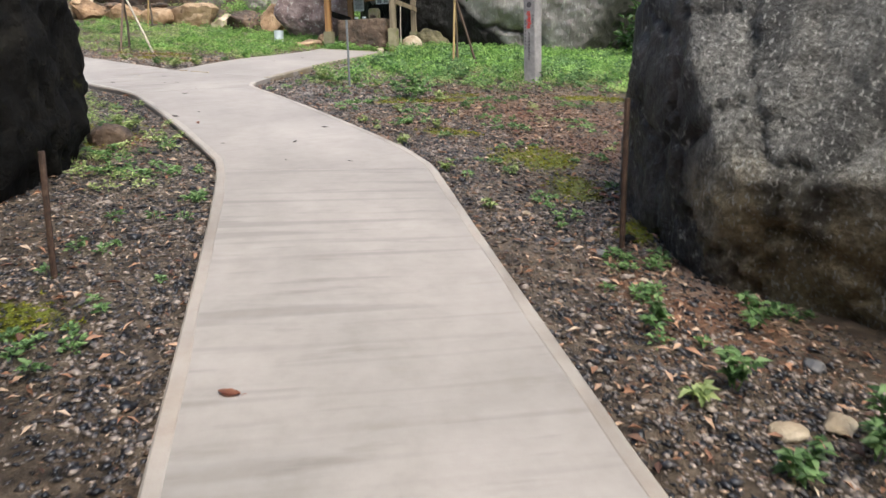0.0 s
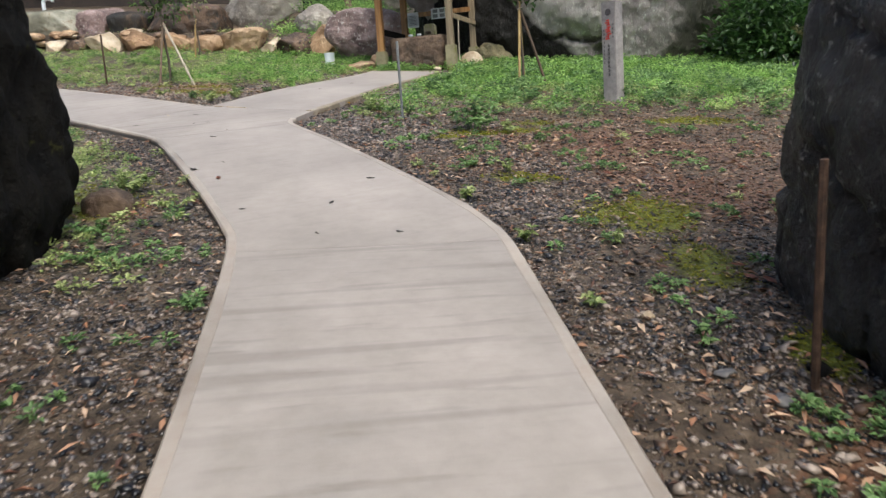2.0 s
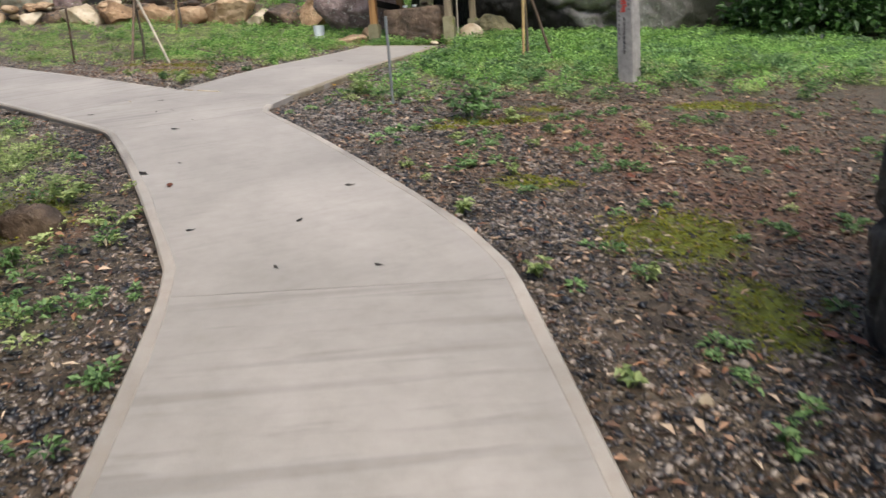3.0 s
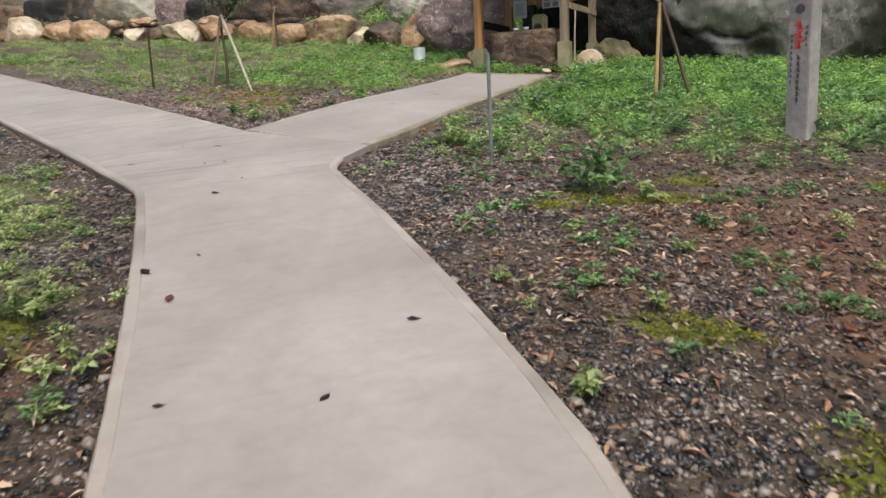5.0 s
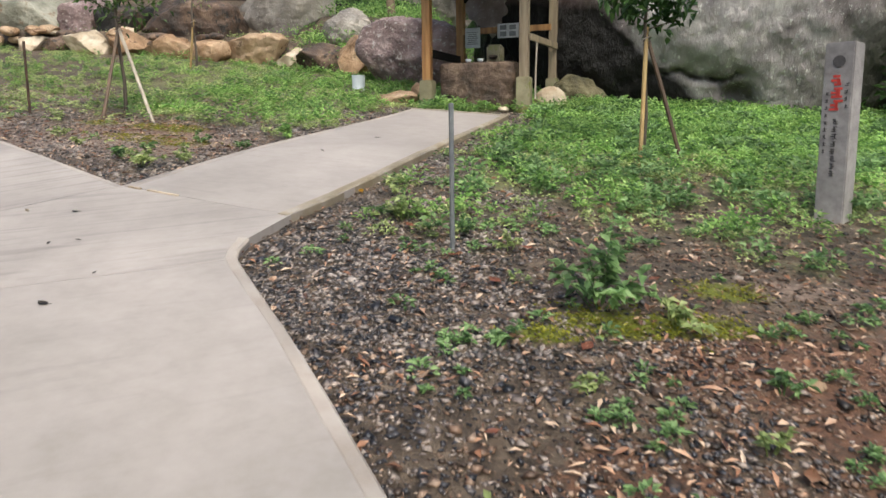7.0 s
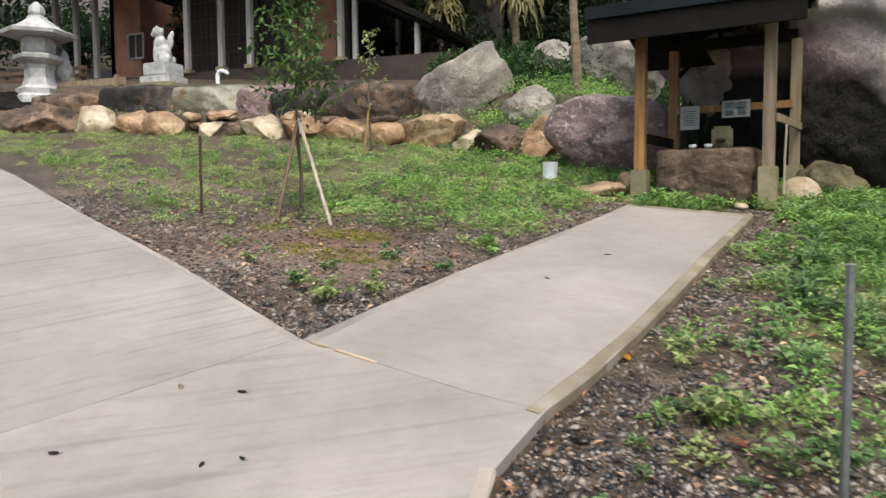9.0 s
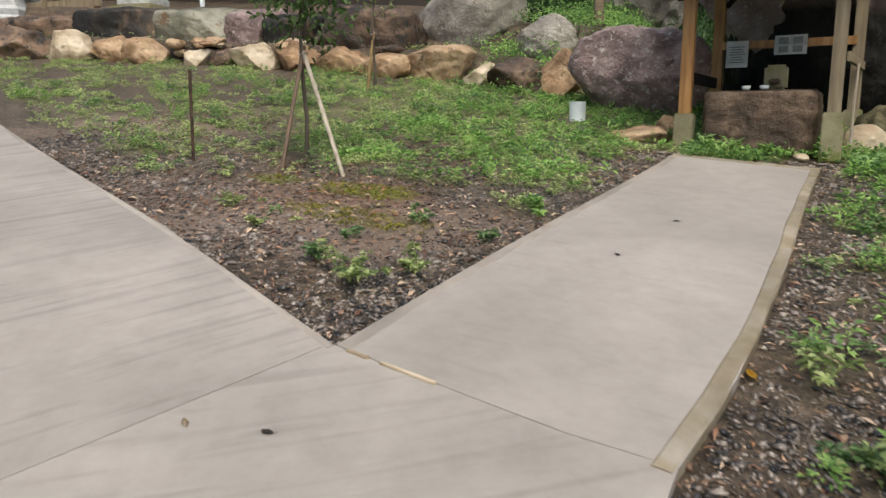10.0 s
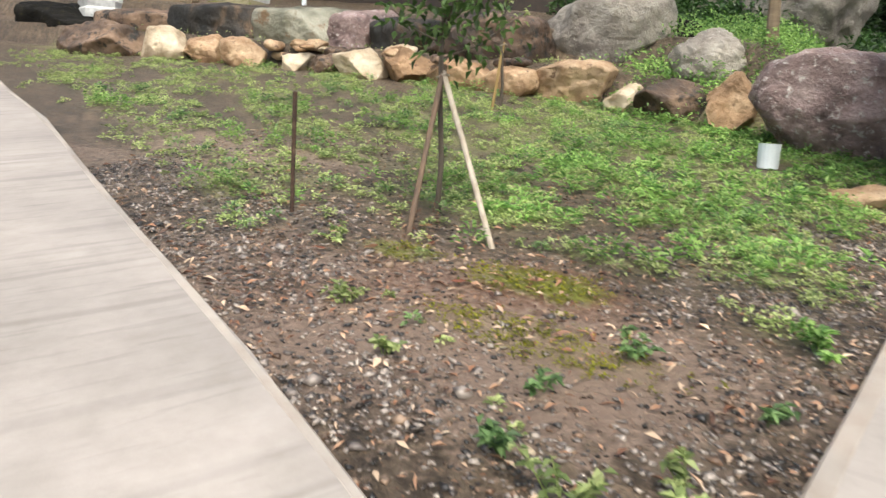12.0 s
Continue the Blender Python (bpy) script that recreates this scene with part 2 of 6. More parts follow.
lichen_and_lit_side(DARK_ROCK)
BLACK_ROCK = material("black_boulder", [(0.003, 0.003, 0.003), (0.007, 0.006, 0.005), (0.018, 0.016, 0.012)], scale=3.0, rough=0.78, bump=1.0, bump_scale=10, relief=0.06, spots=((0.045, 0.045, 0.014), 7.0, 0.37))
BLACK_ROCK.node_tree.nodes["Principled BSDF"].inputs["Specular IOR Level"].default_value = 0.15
GREY_ROCK = material("grey_boulder", [(0.16, 0.135, 0.12), (0.27, 0.24, 0.21), (0.40, 0.365, 0.32)], scale=1.7, rough=0.6, bump=1.0, bump_scale=8, relief=0.08, spots=((0.50, 0.47, 0.43), 26.0, 0.40))
GIANT_ROCK = material("giant_rock", [(0.16, 0.13, 0.13), (0.33, 0.285, 0.28), (0.47, 0.43, 0.41), (0.62, 0.59, 0.56)], scale=0.9, rough=0.46, bump=1.0, bump_scale=5, relief=0.12, spots=((0.60, 0.58, 0.54), 16.0, 0.42), patch=0.45, stretch=(1, 1, 0.55), patchy=0.4)


def damp_and_shade(m):
    """Purple-brown band under the ledge of the giant rock, mossy foot, and damp black with a ragged slanting edge that
    has the overhang's shade painted in.
    """
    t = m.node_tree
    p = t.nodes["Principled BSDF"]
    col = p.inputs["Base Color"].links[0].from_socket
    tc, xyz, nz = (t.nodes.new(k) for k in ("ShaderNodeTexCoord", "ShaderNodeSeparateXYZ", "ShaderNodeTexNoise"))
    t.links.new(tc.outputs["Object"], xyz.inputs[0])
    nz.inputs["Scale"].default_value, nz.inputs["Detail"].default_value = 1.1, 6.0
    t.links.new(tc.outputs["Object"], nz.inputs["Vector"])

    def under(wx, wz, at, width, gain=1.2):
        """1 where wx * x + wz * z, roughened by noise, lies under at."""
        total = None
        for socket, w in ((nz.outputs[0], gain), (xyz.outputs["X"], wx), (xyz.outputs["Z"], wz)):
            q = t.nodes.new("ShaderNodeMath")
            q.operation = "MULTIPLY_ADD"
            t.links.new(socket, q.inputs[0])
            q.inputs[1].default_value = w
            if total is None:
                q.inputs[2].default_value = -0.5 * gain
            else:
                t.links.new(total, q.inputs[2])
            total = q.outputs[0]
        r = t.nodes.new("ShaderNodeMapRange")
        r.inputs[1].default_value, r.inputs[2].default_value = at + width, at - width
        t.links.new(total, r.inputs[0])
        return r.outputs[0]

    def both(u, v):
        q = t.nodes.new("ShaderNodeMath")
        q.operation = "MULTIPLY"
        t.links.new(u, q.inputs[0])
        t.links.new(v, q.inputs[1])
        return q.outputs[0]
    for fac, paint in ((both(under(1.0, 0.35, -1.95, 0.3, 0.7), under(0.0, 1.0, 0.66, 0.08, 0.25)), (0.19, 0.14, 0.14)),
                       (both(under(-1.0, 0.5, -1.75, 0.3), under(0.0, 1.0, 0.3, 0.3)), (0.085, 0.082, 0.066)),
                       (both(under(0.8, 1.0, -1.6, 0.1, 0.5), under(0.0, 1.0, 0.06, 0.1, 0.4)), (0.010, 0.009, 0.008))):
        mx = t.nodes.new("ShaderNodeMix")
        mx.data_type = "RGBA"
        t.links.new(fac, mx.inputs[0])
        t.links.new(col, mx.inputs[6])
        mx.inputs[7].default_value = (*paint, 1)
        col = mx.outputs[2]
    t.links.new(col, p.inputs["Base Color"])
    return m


damp_and_shade(GIANT_ROCK)
GIANT_ROCK.node_tree.nodes["Principled BSDF"].inputs["Specular IOR Level"].default_value = 0.2
# purple rock with the sky light on it raised into the colour
LIT_PURPLE = material("lit_purple_rock", [(0.20, 0.155, 0.155), (0.34, 0.275, 0.275), (0.52, 0.45, 0.44)], scale=1.8, rough=0.5, bump=1.0, bump_scale=8, relief=0.07, spots=((0.60, 0.56, 0.53), 18.0, 0.40))
PURPLE_ROCK = material("purple_rock", [(0.11, 0.072, 0.070), (0.26, 0.178, 0.17), (0.42, 0.315, 0.30)], scale=3.2, rough=0.48, bump=1.0, bump_scale=10, relief=0.08, spots=((0.55, 0.50, 0.47), 15.0, 0.43))
TAN_STONE = material("tan_stone", [(0.17, 0.095, 0.045), (0.33, 0.205, 0.115), (0.46, 0.33, 0.215)], scale=2.6, rough=0.62, bump=1.0, bump_scale=11, relief=0.05, random_mix=0.25, spots=((0.12, 0.065, 0.035), 6.0, 0.40))
PALE_STONE = material("pale_stone", [(0.30, 0.205, 0.125), (0.45, 0.36, 0.255), (0.58, 0.50, 0.40)], scale=2.6, rough=0.62, bump=1.0, bump_scale=11, relief=0.04)
RUST_STONE = material("rust_stone", [(0.018, 0.015, 0.013), (0.085, 0.053, 0.036), (0.23, 0.15, 0.10)], scale=2.0, rough=0.58, bump=1.0, bump_scale=9, relief=0.06, random_mix=0.2, spots=((0.025, 0.022, 0.02), 3.0, 0.45))
BASIN_STONE = material("basin_stone", [(0.025, 0.016, 0.011), (0.09, 0.056, 0.036), (0.21, 0.145, 0.10)], scale=4.0, rough=0.6, bump=1.0, bump_scale=11, relief=0.05, spots=((0.36, 0.32, 0.28), 20.0, 0.34))
DARK_RUST = material("dark_rust_stone", [(0.005, 0.005, 0.005), (0.011, 0.010, 0.009), (0.026, 0.019, 0.014), (0.17, 0.11, 0.065)], scale=1.6, rough=0.6, bump=1.0, bump_scale=9, relief=0.06, stretch=(1, 1, 0.6))
GREY_GREEN = material("grey_green_boulder", [(0.10, 0.095, 0.07), (0.22, 0.215, 0.165), (0.36, 0.34, 0.28)], scale=1.9, rough=0.62, bump=1.0, bump_scale=9, relief=0.06, spots=((0.20, 0.125, 0.07), 2.4, 0.42))
MOSSY_STONE = material("mossy_stone", [(0.035, 0.030, 0.014), (0.105, 0.09, 0.042), (0.19, 0.16, 0.095)], scale=4.0, rough=0.7, bump=1.0, bump_scale=11, relief=0.05)
CARVED = material("carved_granite", [(0.27, 0.27, 0.27), (0.42, 0.42, 0.42), (0.54, 0.54, 0.54)], scale=7, rough=0.7, bump=0.3, bump_scale=60, spots=((0.16, 0.16, 0.15), 5.0, 0.36))
POST_GRANITE = material("post_granite", [(0.22, 0.20, 0.20), (0.30, 0.275, 0.27), (0.37, 0.345, 0.335)], scale=14, rough=0.6, bump=0.25, bump_scale=120, spots=((0.13, 0.12, 0.12), 80.0, 0.36))
WOOD = material("pavilion_wood", [(0.16, 0.075, 0.022), (0.29, 0.145, 0.048), (0.37, 0.21, 0.085)], scale=3.0, rough=0.55, bump=0.3, bump_scale=30, stretch=(6, 6, 0.5))
WOOD_GREY = material("weathered_wood", [(0.15, 0.115, 0.075), (0.24, 0.185, 0.12), (0.32, 0.26, 0.18)], scale=3.0, rough=0.65, bump=0.3, bump_scale=30, stretch=(6, 6, 0.5))
BAMBOO_PALE = material("pale_pole", [(0.30, 0.24, 0.18), (0.46, 0.40, 0.33)], scale=5, rough=0.6, bump=0.2, stretch=(4, 4, 0.7))
BAMBOO_DARK = material("brown_pole", [(0.06, 0.036, 0.022), (0.14, 0.085, 0.05)], scale=5, rough=0.6, bump=0.2, stretch=(4, 4, 0.7))
YELLOW_POLE = material("yellow_pole", [(0.24, 0.15, 0.05), (0.36, 0.25, 0.10)], scale=5, rough=0.6, bump=0.2, stretch=(4, 4, 0.7))
RUST = material("rusted_steel", [(0.022, 0.012, 0.008), (0.06, 0.030, 0.018), (0.12, 0.075, 0.05)], scale=20, rough=0.75, bump=0.4, bump_scale=120)
STEEL = material("grey_steel", [(0.16, 0.17, 0.18), (0.24, 0.25, 0.26)], scale=20, rough=0.5, bump=0.2, metal=0.4)
ROOF_METAL = material("dark_roof_metal", [(0.007, 0.010, 0.012), (0.015, 0.020, 0.024)], scale=6, rough=0.5, bump=0.1)
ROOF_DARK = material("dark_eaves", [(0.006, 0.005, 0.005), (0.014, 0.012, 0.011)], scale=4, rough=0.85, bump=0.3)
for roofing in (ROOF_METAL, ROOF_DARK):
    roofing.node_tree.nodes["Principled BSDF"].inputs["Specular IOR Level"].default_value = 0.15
PLASTER = material("brown_plaster", [(0.24, 0.115, 0.075), (0.30, 0.15, 0.10)], scale=3, rough=0.8, bump=0.15, bump_scale=50)
COLUMN = material("grey_column", [(0.26, 0.25, 0.24), (0.38, 0.365, 0.35)], scale=3, rough=0.7, bump=0.2, stretch=(5, 5, 0.6))
LATTICE = material("dark_lattice", [(0.022, 0.014, 0.010), (0.05, 0.033, 0.024)], scale=8, rough=0.6, bump=0.2)
# near-black tone holds the hall's inside shade in the wall colour
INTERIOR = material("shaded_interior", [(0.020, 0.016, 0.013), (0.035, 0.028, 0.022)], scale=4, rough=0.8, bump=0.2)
PAPER = material("laminated_paper", [(0.66, 0.68, 0.70), (0.74, 0.76, 0.78)], scale=4, rough=0.35, bump=0.0)
PRINT = material("grey_print", [(0.10, 0.11, 0.12), (0.20, 0.21, 0.22)], scale=50, rough=0.5, bump=0.0)
INK = material("black_ink", [(0.06, 0.055, 0.055), (0.10, 0.09, 0.09)], scale=40, rough=0.6, bump=0.0)
RED_PAINT = material("red_paint", [(0.52, 0.045, 0.035), (0.66, 0.09, 0.07)], scale=40, rough=0.5, bump=0.0)
PLASTIC = material("white_plastic", [(0.66, 0.72, 0.76), (0.76, 0.80, 0.83)], scale=6, rough=0.35, bump=0.0)
BARK = material("bark", [(0.045, 0.034, 0.026), (0.10, 0.078, 0.06), (0.17, 0.14, 0.11)], scale=4, rough=0.85, bump=0.8, bump_scale=14, stretch=(3, 3, 0.5))
PALM_BARK = material("palm_bark", [(0.12, 0.085, 0.055), (0.24, 0.18, 0.12)], scale=4, rough=0.85, bump=0.8, bump_scale=14, stretch=(1, 1, 4))
GRAVEL_BROWN = material("brown_gravel_chips", [(0.03, 0.027, 0.026), (0.115, 0.095, 0.086), (0.21, 0.175, 0.155), (0.34, 0.29, 0.255)], scale=9, rough=0.34, bump=0.0, random_mix=0.5, island=True)
GRAVEL = material("gravel_chips", [(0.010, 0.010, 0.013), (0.037, 0.036, 0.042), (0.080, 0.069, 0.068), (0.150, 0.117, 0.10), (0.29, 0.235, 0.20)], scale=9, rough=0.38, bump=0.0, random_mix=0.5, island=True)
CRUMB = material("soil_crumbs", [(0.014, 0.009, 0.006), (0.070, 0.041, 0.026), (0.165, 0.098, 0.062), (0.29, 0.20, 0.14)], scale=7, rough=0.5, bump=0.0, random_mix=0.5, island=True)
PEBBLE = material("pebble", [(0.10, 0.095, 0.10), (0.26, 0.24, 0.22)], scale=9, rough=0.5, bump=0.3, random_mix=0.4)
LITTER = leaf_material("leaf_litter", [(0.08, 0.036, 0.022), (0.25, 0.115, 0.06), (0.38, 0.22, 0.135), (0.52, 0.385, 0.28)], rough=0.55, through_light=0.1)
LONG_LEAF = leaf_material("dry_long_leaves", [(0.20, 0.09, 0.05), (0.38, 0.21, 0.13), (0.50, 0.34, 0.23), (0.60, 0.47, 0.35)], rough=0.5, through_light=0.1)
WEED = leaf_material("weed_leaves", [(0.16, 0.225, 0.075), (0.345, 0.42, 0.155), (0.52, 0.59, 0.27)])
WEED_DEEP = leaf_material("deep_green_leaves", [(0.075, 0.14, 0.05), (0.165, 0.285, 0.10), (0.28, 0.42, 0.17)])
GRASS = leaf_material("fresh_grass", [(0.10, 0.205, 0.05), (0.225, 0.40, 0.10), (0.38, 0.56, 0.17)])
MOSS = leaf_material("moss_tufts", [(0.10, 0.105, 0.006), (0.21, 0.21, 0.014), (0.32, 0.31, 0.03)])
TREE_LEAF = leaf_material("young_tree_leaves", [(0.04, 0.08, 0.022), (0.10, 0.18, 0.05), (0.20, 0.31, 0.10)])
SHRUB = leaf_material("shrub_leaves", [(0.018, 0.046, 0.013), (0.042, 0.095, 0.025), (0.085, 0.165, 0.045)], rough=0.4)
FOREST = leaf_material("forest_leaves", [(0.006, 0.014, 0.005), (0.014, 0.030, 0.010), (0.030, 0.058, 0.018)], rough=0.6)
PALM_LEAF = leaf_material("palm_fronds", [(0.10, 0.11, 0.03), (0.19, 0.19, 0.06), (0.27, 0.24, 0.10)])
YELLOW_LEAF = leaf_material("yellow_leaf", [(0.62, 0.36, 0.03), (0.70, 0.45, 0.06)])
RED_LEAF = leaf_material("red_brown_leaf", [(0.24, 0.085, 0.05), (0.32, 0.13, 0.08)], through_light=0.1)
DARK_LEAF = leaf_material("dark_leaf", [(0.035, 0.026, 0.022), (0.075, 0.055, 0.045)], through_light=0.05)

# ---------------------------------------------------------------- builders
# The path climbs: places are given on a level plan, which SLOPE lifts ahead of the first eye.
SLOPE = pose(0, 0, EYE) @ CLIMB @ pose(0, 0, -EYE)


def laid(x, y, z, rx=0, ry=0, rz=0):
    """A pose on the plan that leans with the slope."""
    return SLOPE @ pose(x, y, z, rx, ry, rz)


def upright(x, y, z, rx=0, ry=0, rz=0):
    """A pose at a place on the plan that stands plumb."""
    return Matrix.Translation(SLOPE @ Vector((x, y, z))) @ pose(0, 0, 0, rx, ry, rz)



def smooth(a, b, v):
    u = np.clip((np.asarray(v, float) - a) / (b - a), 0, 1)
    return u * u * (3 - 2 * u)


def part(name, bm, mat, parent=None, label="", shade=False, at=None):
    """Links a bmesh as one mesh object under parent."""
    me = bpy.data.meshes.new(name)
    bm.to_mesh(me)
    bm.free()
    me.materials.append(mat)
    if shade:
        me.shade_smooth()
    ob = new(name, me)
    if parent is not None:
        ob.parent = parent
    if at is not None:
        ob.matrix_basis = at
    if label:
        ob["label"] = label
    return ob


def raw(name, verts, faces, mat, parent=None, shade=False):
    """One mesh object from arrays of corners and equal-sized faces."""
    me = bpy.data.meshes.new(name)
    verts, faces = np.asarray(verts, np.float32), np.asarray(faces, np.int32)
    me.vertices.add(len(verts))
    me.vertices.foreach_set("co", verts.ravel())
    n, k = faces.shape
    me.loops.add(n * k)
    me.loops.foreach_set("vertex_index", faces.ravel())
    me.polygons.add(n)
    me.polygons.foreach_set("loop_start", np.arange(0, n * k, k, dtype=np.int32))
    me.polygons.foreach_set("loop_total", np.full(n, k, np.int32))
    me.update(calc_edges=True)
    me.validate()
    me.materials.append(mat)
    if shade:
        me.shade_smooth()
    ob = new(name, me)
    if parent is not None:
        ob.parent = parent
    else:
        ob.matrix_basis = SLOPE
    return ob


def empty(name, m, label="", category="", group="", kind=""):
    ob = new(name)
    ob.empty_display_size = 0.2
    ob.matrix_basis = m
    return tagged(ob, label, category, group, kind)


def box(sx, sy, sz, x=0, y=0, z=0, bevel=0.006, bm=None, turn=None):
    """A bevelled box, its base at z."""
    own = bmesh.new()
    bmesh.ops.create_cube(own, size=1.0, matrix=Matrix.Translation((0, 0, 0.5)))
    bmesh.ops.scale(own, vec=(sx, sy, sz), verts=own.verts)
    if bevel:
        bmesh.ops.bevel(own, geom=own.edges[:], offset=bevel, segments=2, affect="EDGES")
    if turn is not None:
        bmesh.ops.transform(own, matrix=turn, verts=own.verts)
    bmesh.ops.translate(own, vec=(x, y, z), verts=own.verts)
    if bm is None:
        return own
    me = bpy.data.meshes.new("scrap")
    own.to_mesh(me)
    bm.from_mesh(me)
    bpy.data.meshes.remove(me)
    own.free()
    return bm


def tube(points, radii, sides=8, bm=None, wobble=0.0, seed=1):
    """A tapered round bar along points, closed at both ends."""
    bm = bm or bmesh.new()
    rng = random.Random(seed)
    pts = [Vector(p) for p in points]
    rings = []
    for i, p in enumerate(pts):
        d = (pts[min(i + 1, len(pts) - 1)] - pts[max(i - 1, 0)]).normalized()
        a = d.cross(Vector((0.31, 0.95, 0.07))).normalized()
        b = d.cross(a)
        r = radii[i] if isinstance(radii, (list, tuple)) else radii
        ring = []
        for k in range(sides):
            q = r * (1 + wobble * (rng.random() - 0.5))
            ring.append(bm.verts.new(p + a * math.cos(2 * math.pi * k / sides) * q + b * math.sin(2 * math.pi * k / sides) * q))
        rings.append(ring)
    for r0, r1 in zip(rings, rings[1:]):
        for k in range(sides):
            bm.faces.new((r0[k], r0[(k + 1) % sides], r1[(k + 1) % sides], r1[k]))
    bm.faces.new(rings[0][::-1])
    bm.faces.new(rings[-1])
    bmesh.ops.recalc_face_normals(bm, faces=bm.faces[:])
    return bm


def rock_mesh(size, seed, cuts=9, rough=1.0, sub=5, shape=None, cracks=0.0, depth=0.62, boxy=2.0):
    """A boulder round the origin: a rounded block cut by random planes, roughened in four scales, with optional cracks (metres deep)."""
    bm = bmesh.new()
    bmesh.ops.create_icosphere(bm, subdivisions=sub, radius=1.0)
    rng = random.Random(seed)
    planes = []
    for _ in range(cuts):
        n = Vector((rng.gauss(0, 1), rng.gauss(0, 1), rng.gauss(0, 0.8))).normalized()
        planes.append((n, rng.uniform(depth, 0.95)))
    off = Vector((rng.uniform(-50, 50), rng.uniform(-50, 50), rng.uniform(-50, 50)))
    s = Vector(size)
    mean = (size[0] + size[1] + size[2]) / 3
    for v in bm.verts:
        n = v.co.normalized()
        if boxy != 2.0:
            p = n / (abs(n.x) ** boxy + abs(n.y) ** boxy + abs(n.z) ** boxy) ** (1 / boxy)
        else:
            p = n.copy()
        for m, d in planes:
            over = p.dot(m) - d
            if over > 0:
                p -= m * over
        q = Vector((p.x * s.x, p.y * s.y, p.z * s.z))
        k = min(1.0, mean)
        f = 0.09 * mean * noise.fractal(q * (0.9 / mean) + off, 1.0, 2.0, 3)
        f += 0.075 * k * noise.fractal(q * (3.2 / k) + off, 0.65, 2.2, 5)
        f -= 0.030 * k * max(0.0, 1 - 5.0 * abs(noise.noise(q * (1.9 / k) - off)))
        if sub >= 6:
            f += 0.016 * noise.fractal(q * 11.0 - off, 0.6, 2.1, 4)
        f *= rough
        if cracks:
            w = q + 0.35 * noise.noise_vector(q * 1.3 + off) + 0.06 * noise.noise_vector(q * 7.0 - off)
            cell = noise.voronoi(Vector((w.x * 1.35, w.y * 1.35, w.z * 1.0)) + off)[0]
            keep = max(0.0, min(1.0, 0.8 + 1.6 * noise.noise(q * 0.8 - off)))
            f -= cracks * keep * max(0.0, 1 - (cell[1] - cell[0]) / 0.05)
            step = noise.cell(Vector((w.x * 1.35, w.y * 1.35, w.z * 1.0)) + off)
            f += 0.015 * step
        v.co = q + n * f
        if shape:
            v.co = shape(v.co)
    bmesh.ops.recalc_face_normals(bm, faces=bm.faces[:])
    return bm


def rock(name, x, y, z, size, seed, mat, label, category="rock", parent=None, turn=0, kind="", group="", shade=True, **kw):
    ob = part(name, rock_mesh(size, seed, **kw), mat, parent, shade=shade, at=(laid if parent is None else pose)(x, y, z, 0, 0, turn))
    return ob if parent is not None else tagged(ob, label, category, group, kind)


def leaves(centres, normals_up, length, width, seed, droop=0.25):
    """Folded four-cornered leaves: arrays of corners and triangles. centres: n x 3 roots; normals_up: n x 3 directions of growth."""
    rng = np.random.default_rng(seed)
    n = len(centres)
    d = normals_up / np.linalg.norm(normals_up, axis=1, keepdims=True)
    side = np.cross(d, rng.normal(0, 1, (n, 3)))
    flat = np.cross(d, np.tile([0.0, 0.0, 1.0], (n, 1)))
    side = 0.35 * side / np.maximum(1e-6, np.linalg.norm(side, axis=1, keepdims=True)) + flat / np.maximum(1e-3, np.linalg.norm(flat, axis=1, keepdims=True))
    side /= np.maximum(1e-6, np.linalg.norm(side, axis=1, keepdims=True))
    up = np.cross(side, d)
    L, W = np.broadcast_to(length, n)[:, None], np.broadcast_to(width, n)[:, None]
    base = centres
    tip = centres + d * L - up * L * droop
    mid = centres + d * L * 0.45 + up * W * 0.1
    v = np.stack([base, mid + side * W * 0.5 + up * W * 0.18, tip, mid - side * W * 0.5 + up * W * 0.18], 1).reshape(-1, 3)
    i = np.arange(n)[:, None] * 4
    return v, np.concatenate([i + np.array([0, 1, 2]), i + np.array([0, 2, 3])], 1).reshape(-1, 3)


def clumps(xs, ys, zs, per, length, height, seed, spread=0.5, ratio=0.45, lift=(0.25, 1.0)):
    """Leafy weeds: per leaves from each root, fanning out."""
    rng = np.random.default_rng(seed)
    n = len(xs)
    c = np.repeat(np.stack([xs, ys, zs], 1), per, 0)
    size = np.repeat(rng.uniform(0.6, 1.4, n), per)
    a = rng.uniform(0, 2 * np.pi, n * per)
    h = rng.uniform(0, 1, n * per)
    c[:, 0] += np.cos(a) * h * spread * length * size
    c[:, 1] += np.sin(a) * h * spread * length * size
    c[:, 2] += rng.uniform(0, 1, n * per) * height * size
    tilt = rng.uniform(*lift, n * per)
    d = np.stack([np.cos(a), np.sin(a), tilt], 1)
    L = length * size * rng.uniform(0.6, 1.2, n * per)
    return leaves(c, d, L, L * ratio, seed + 1)


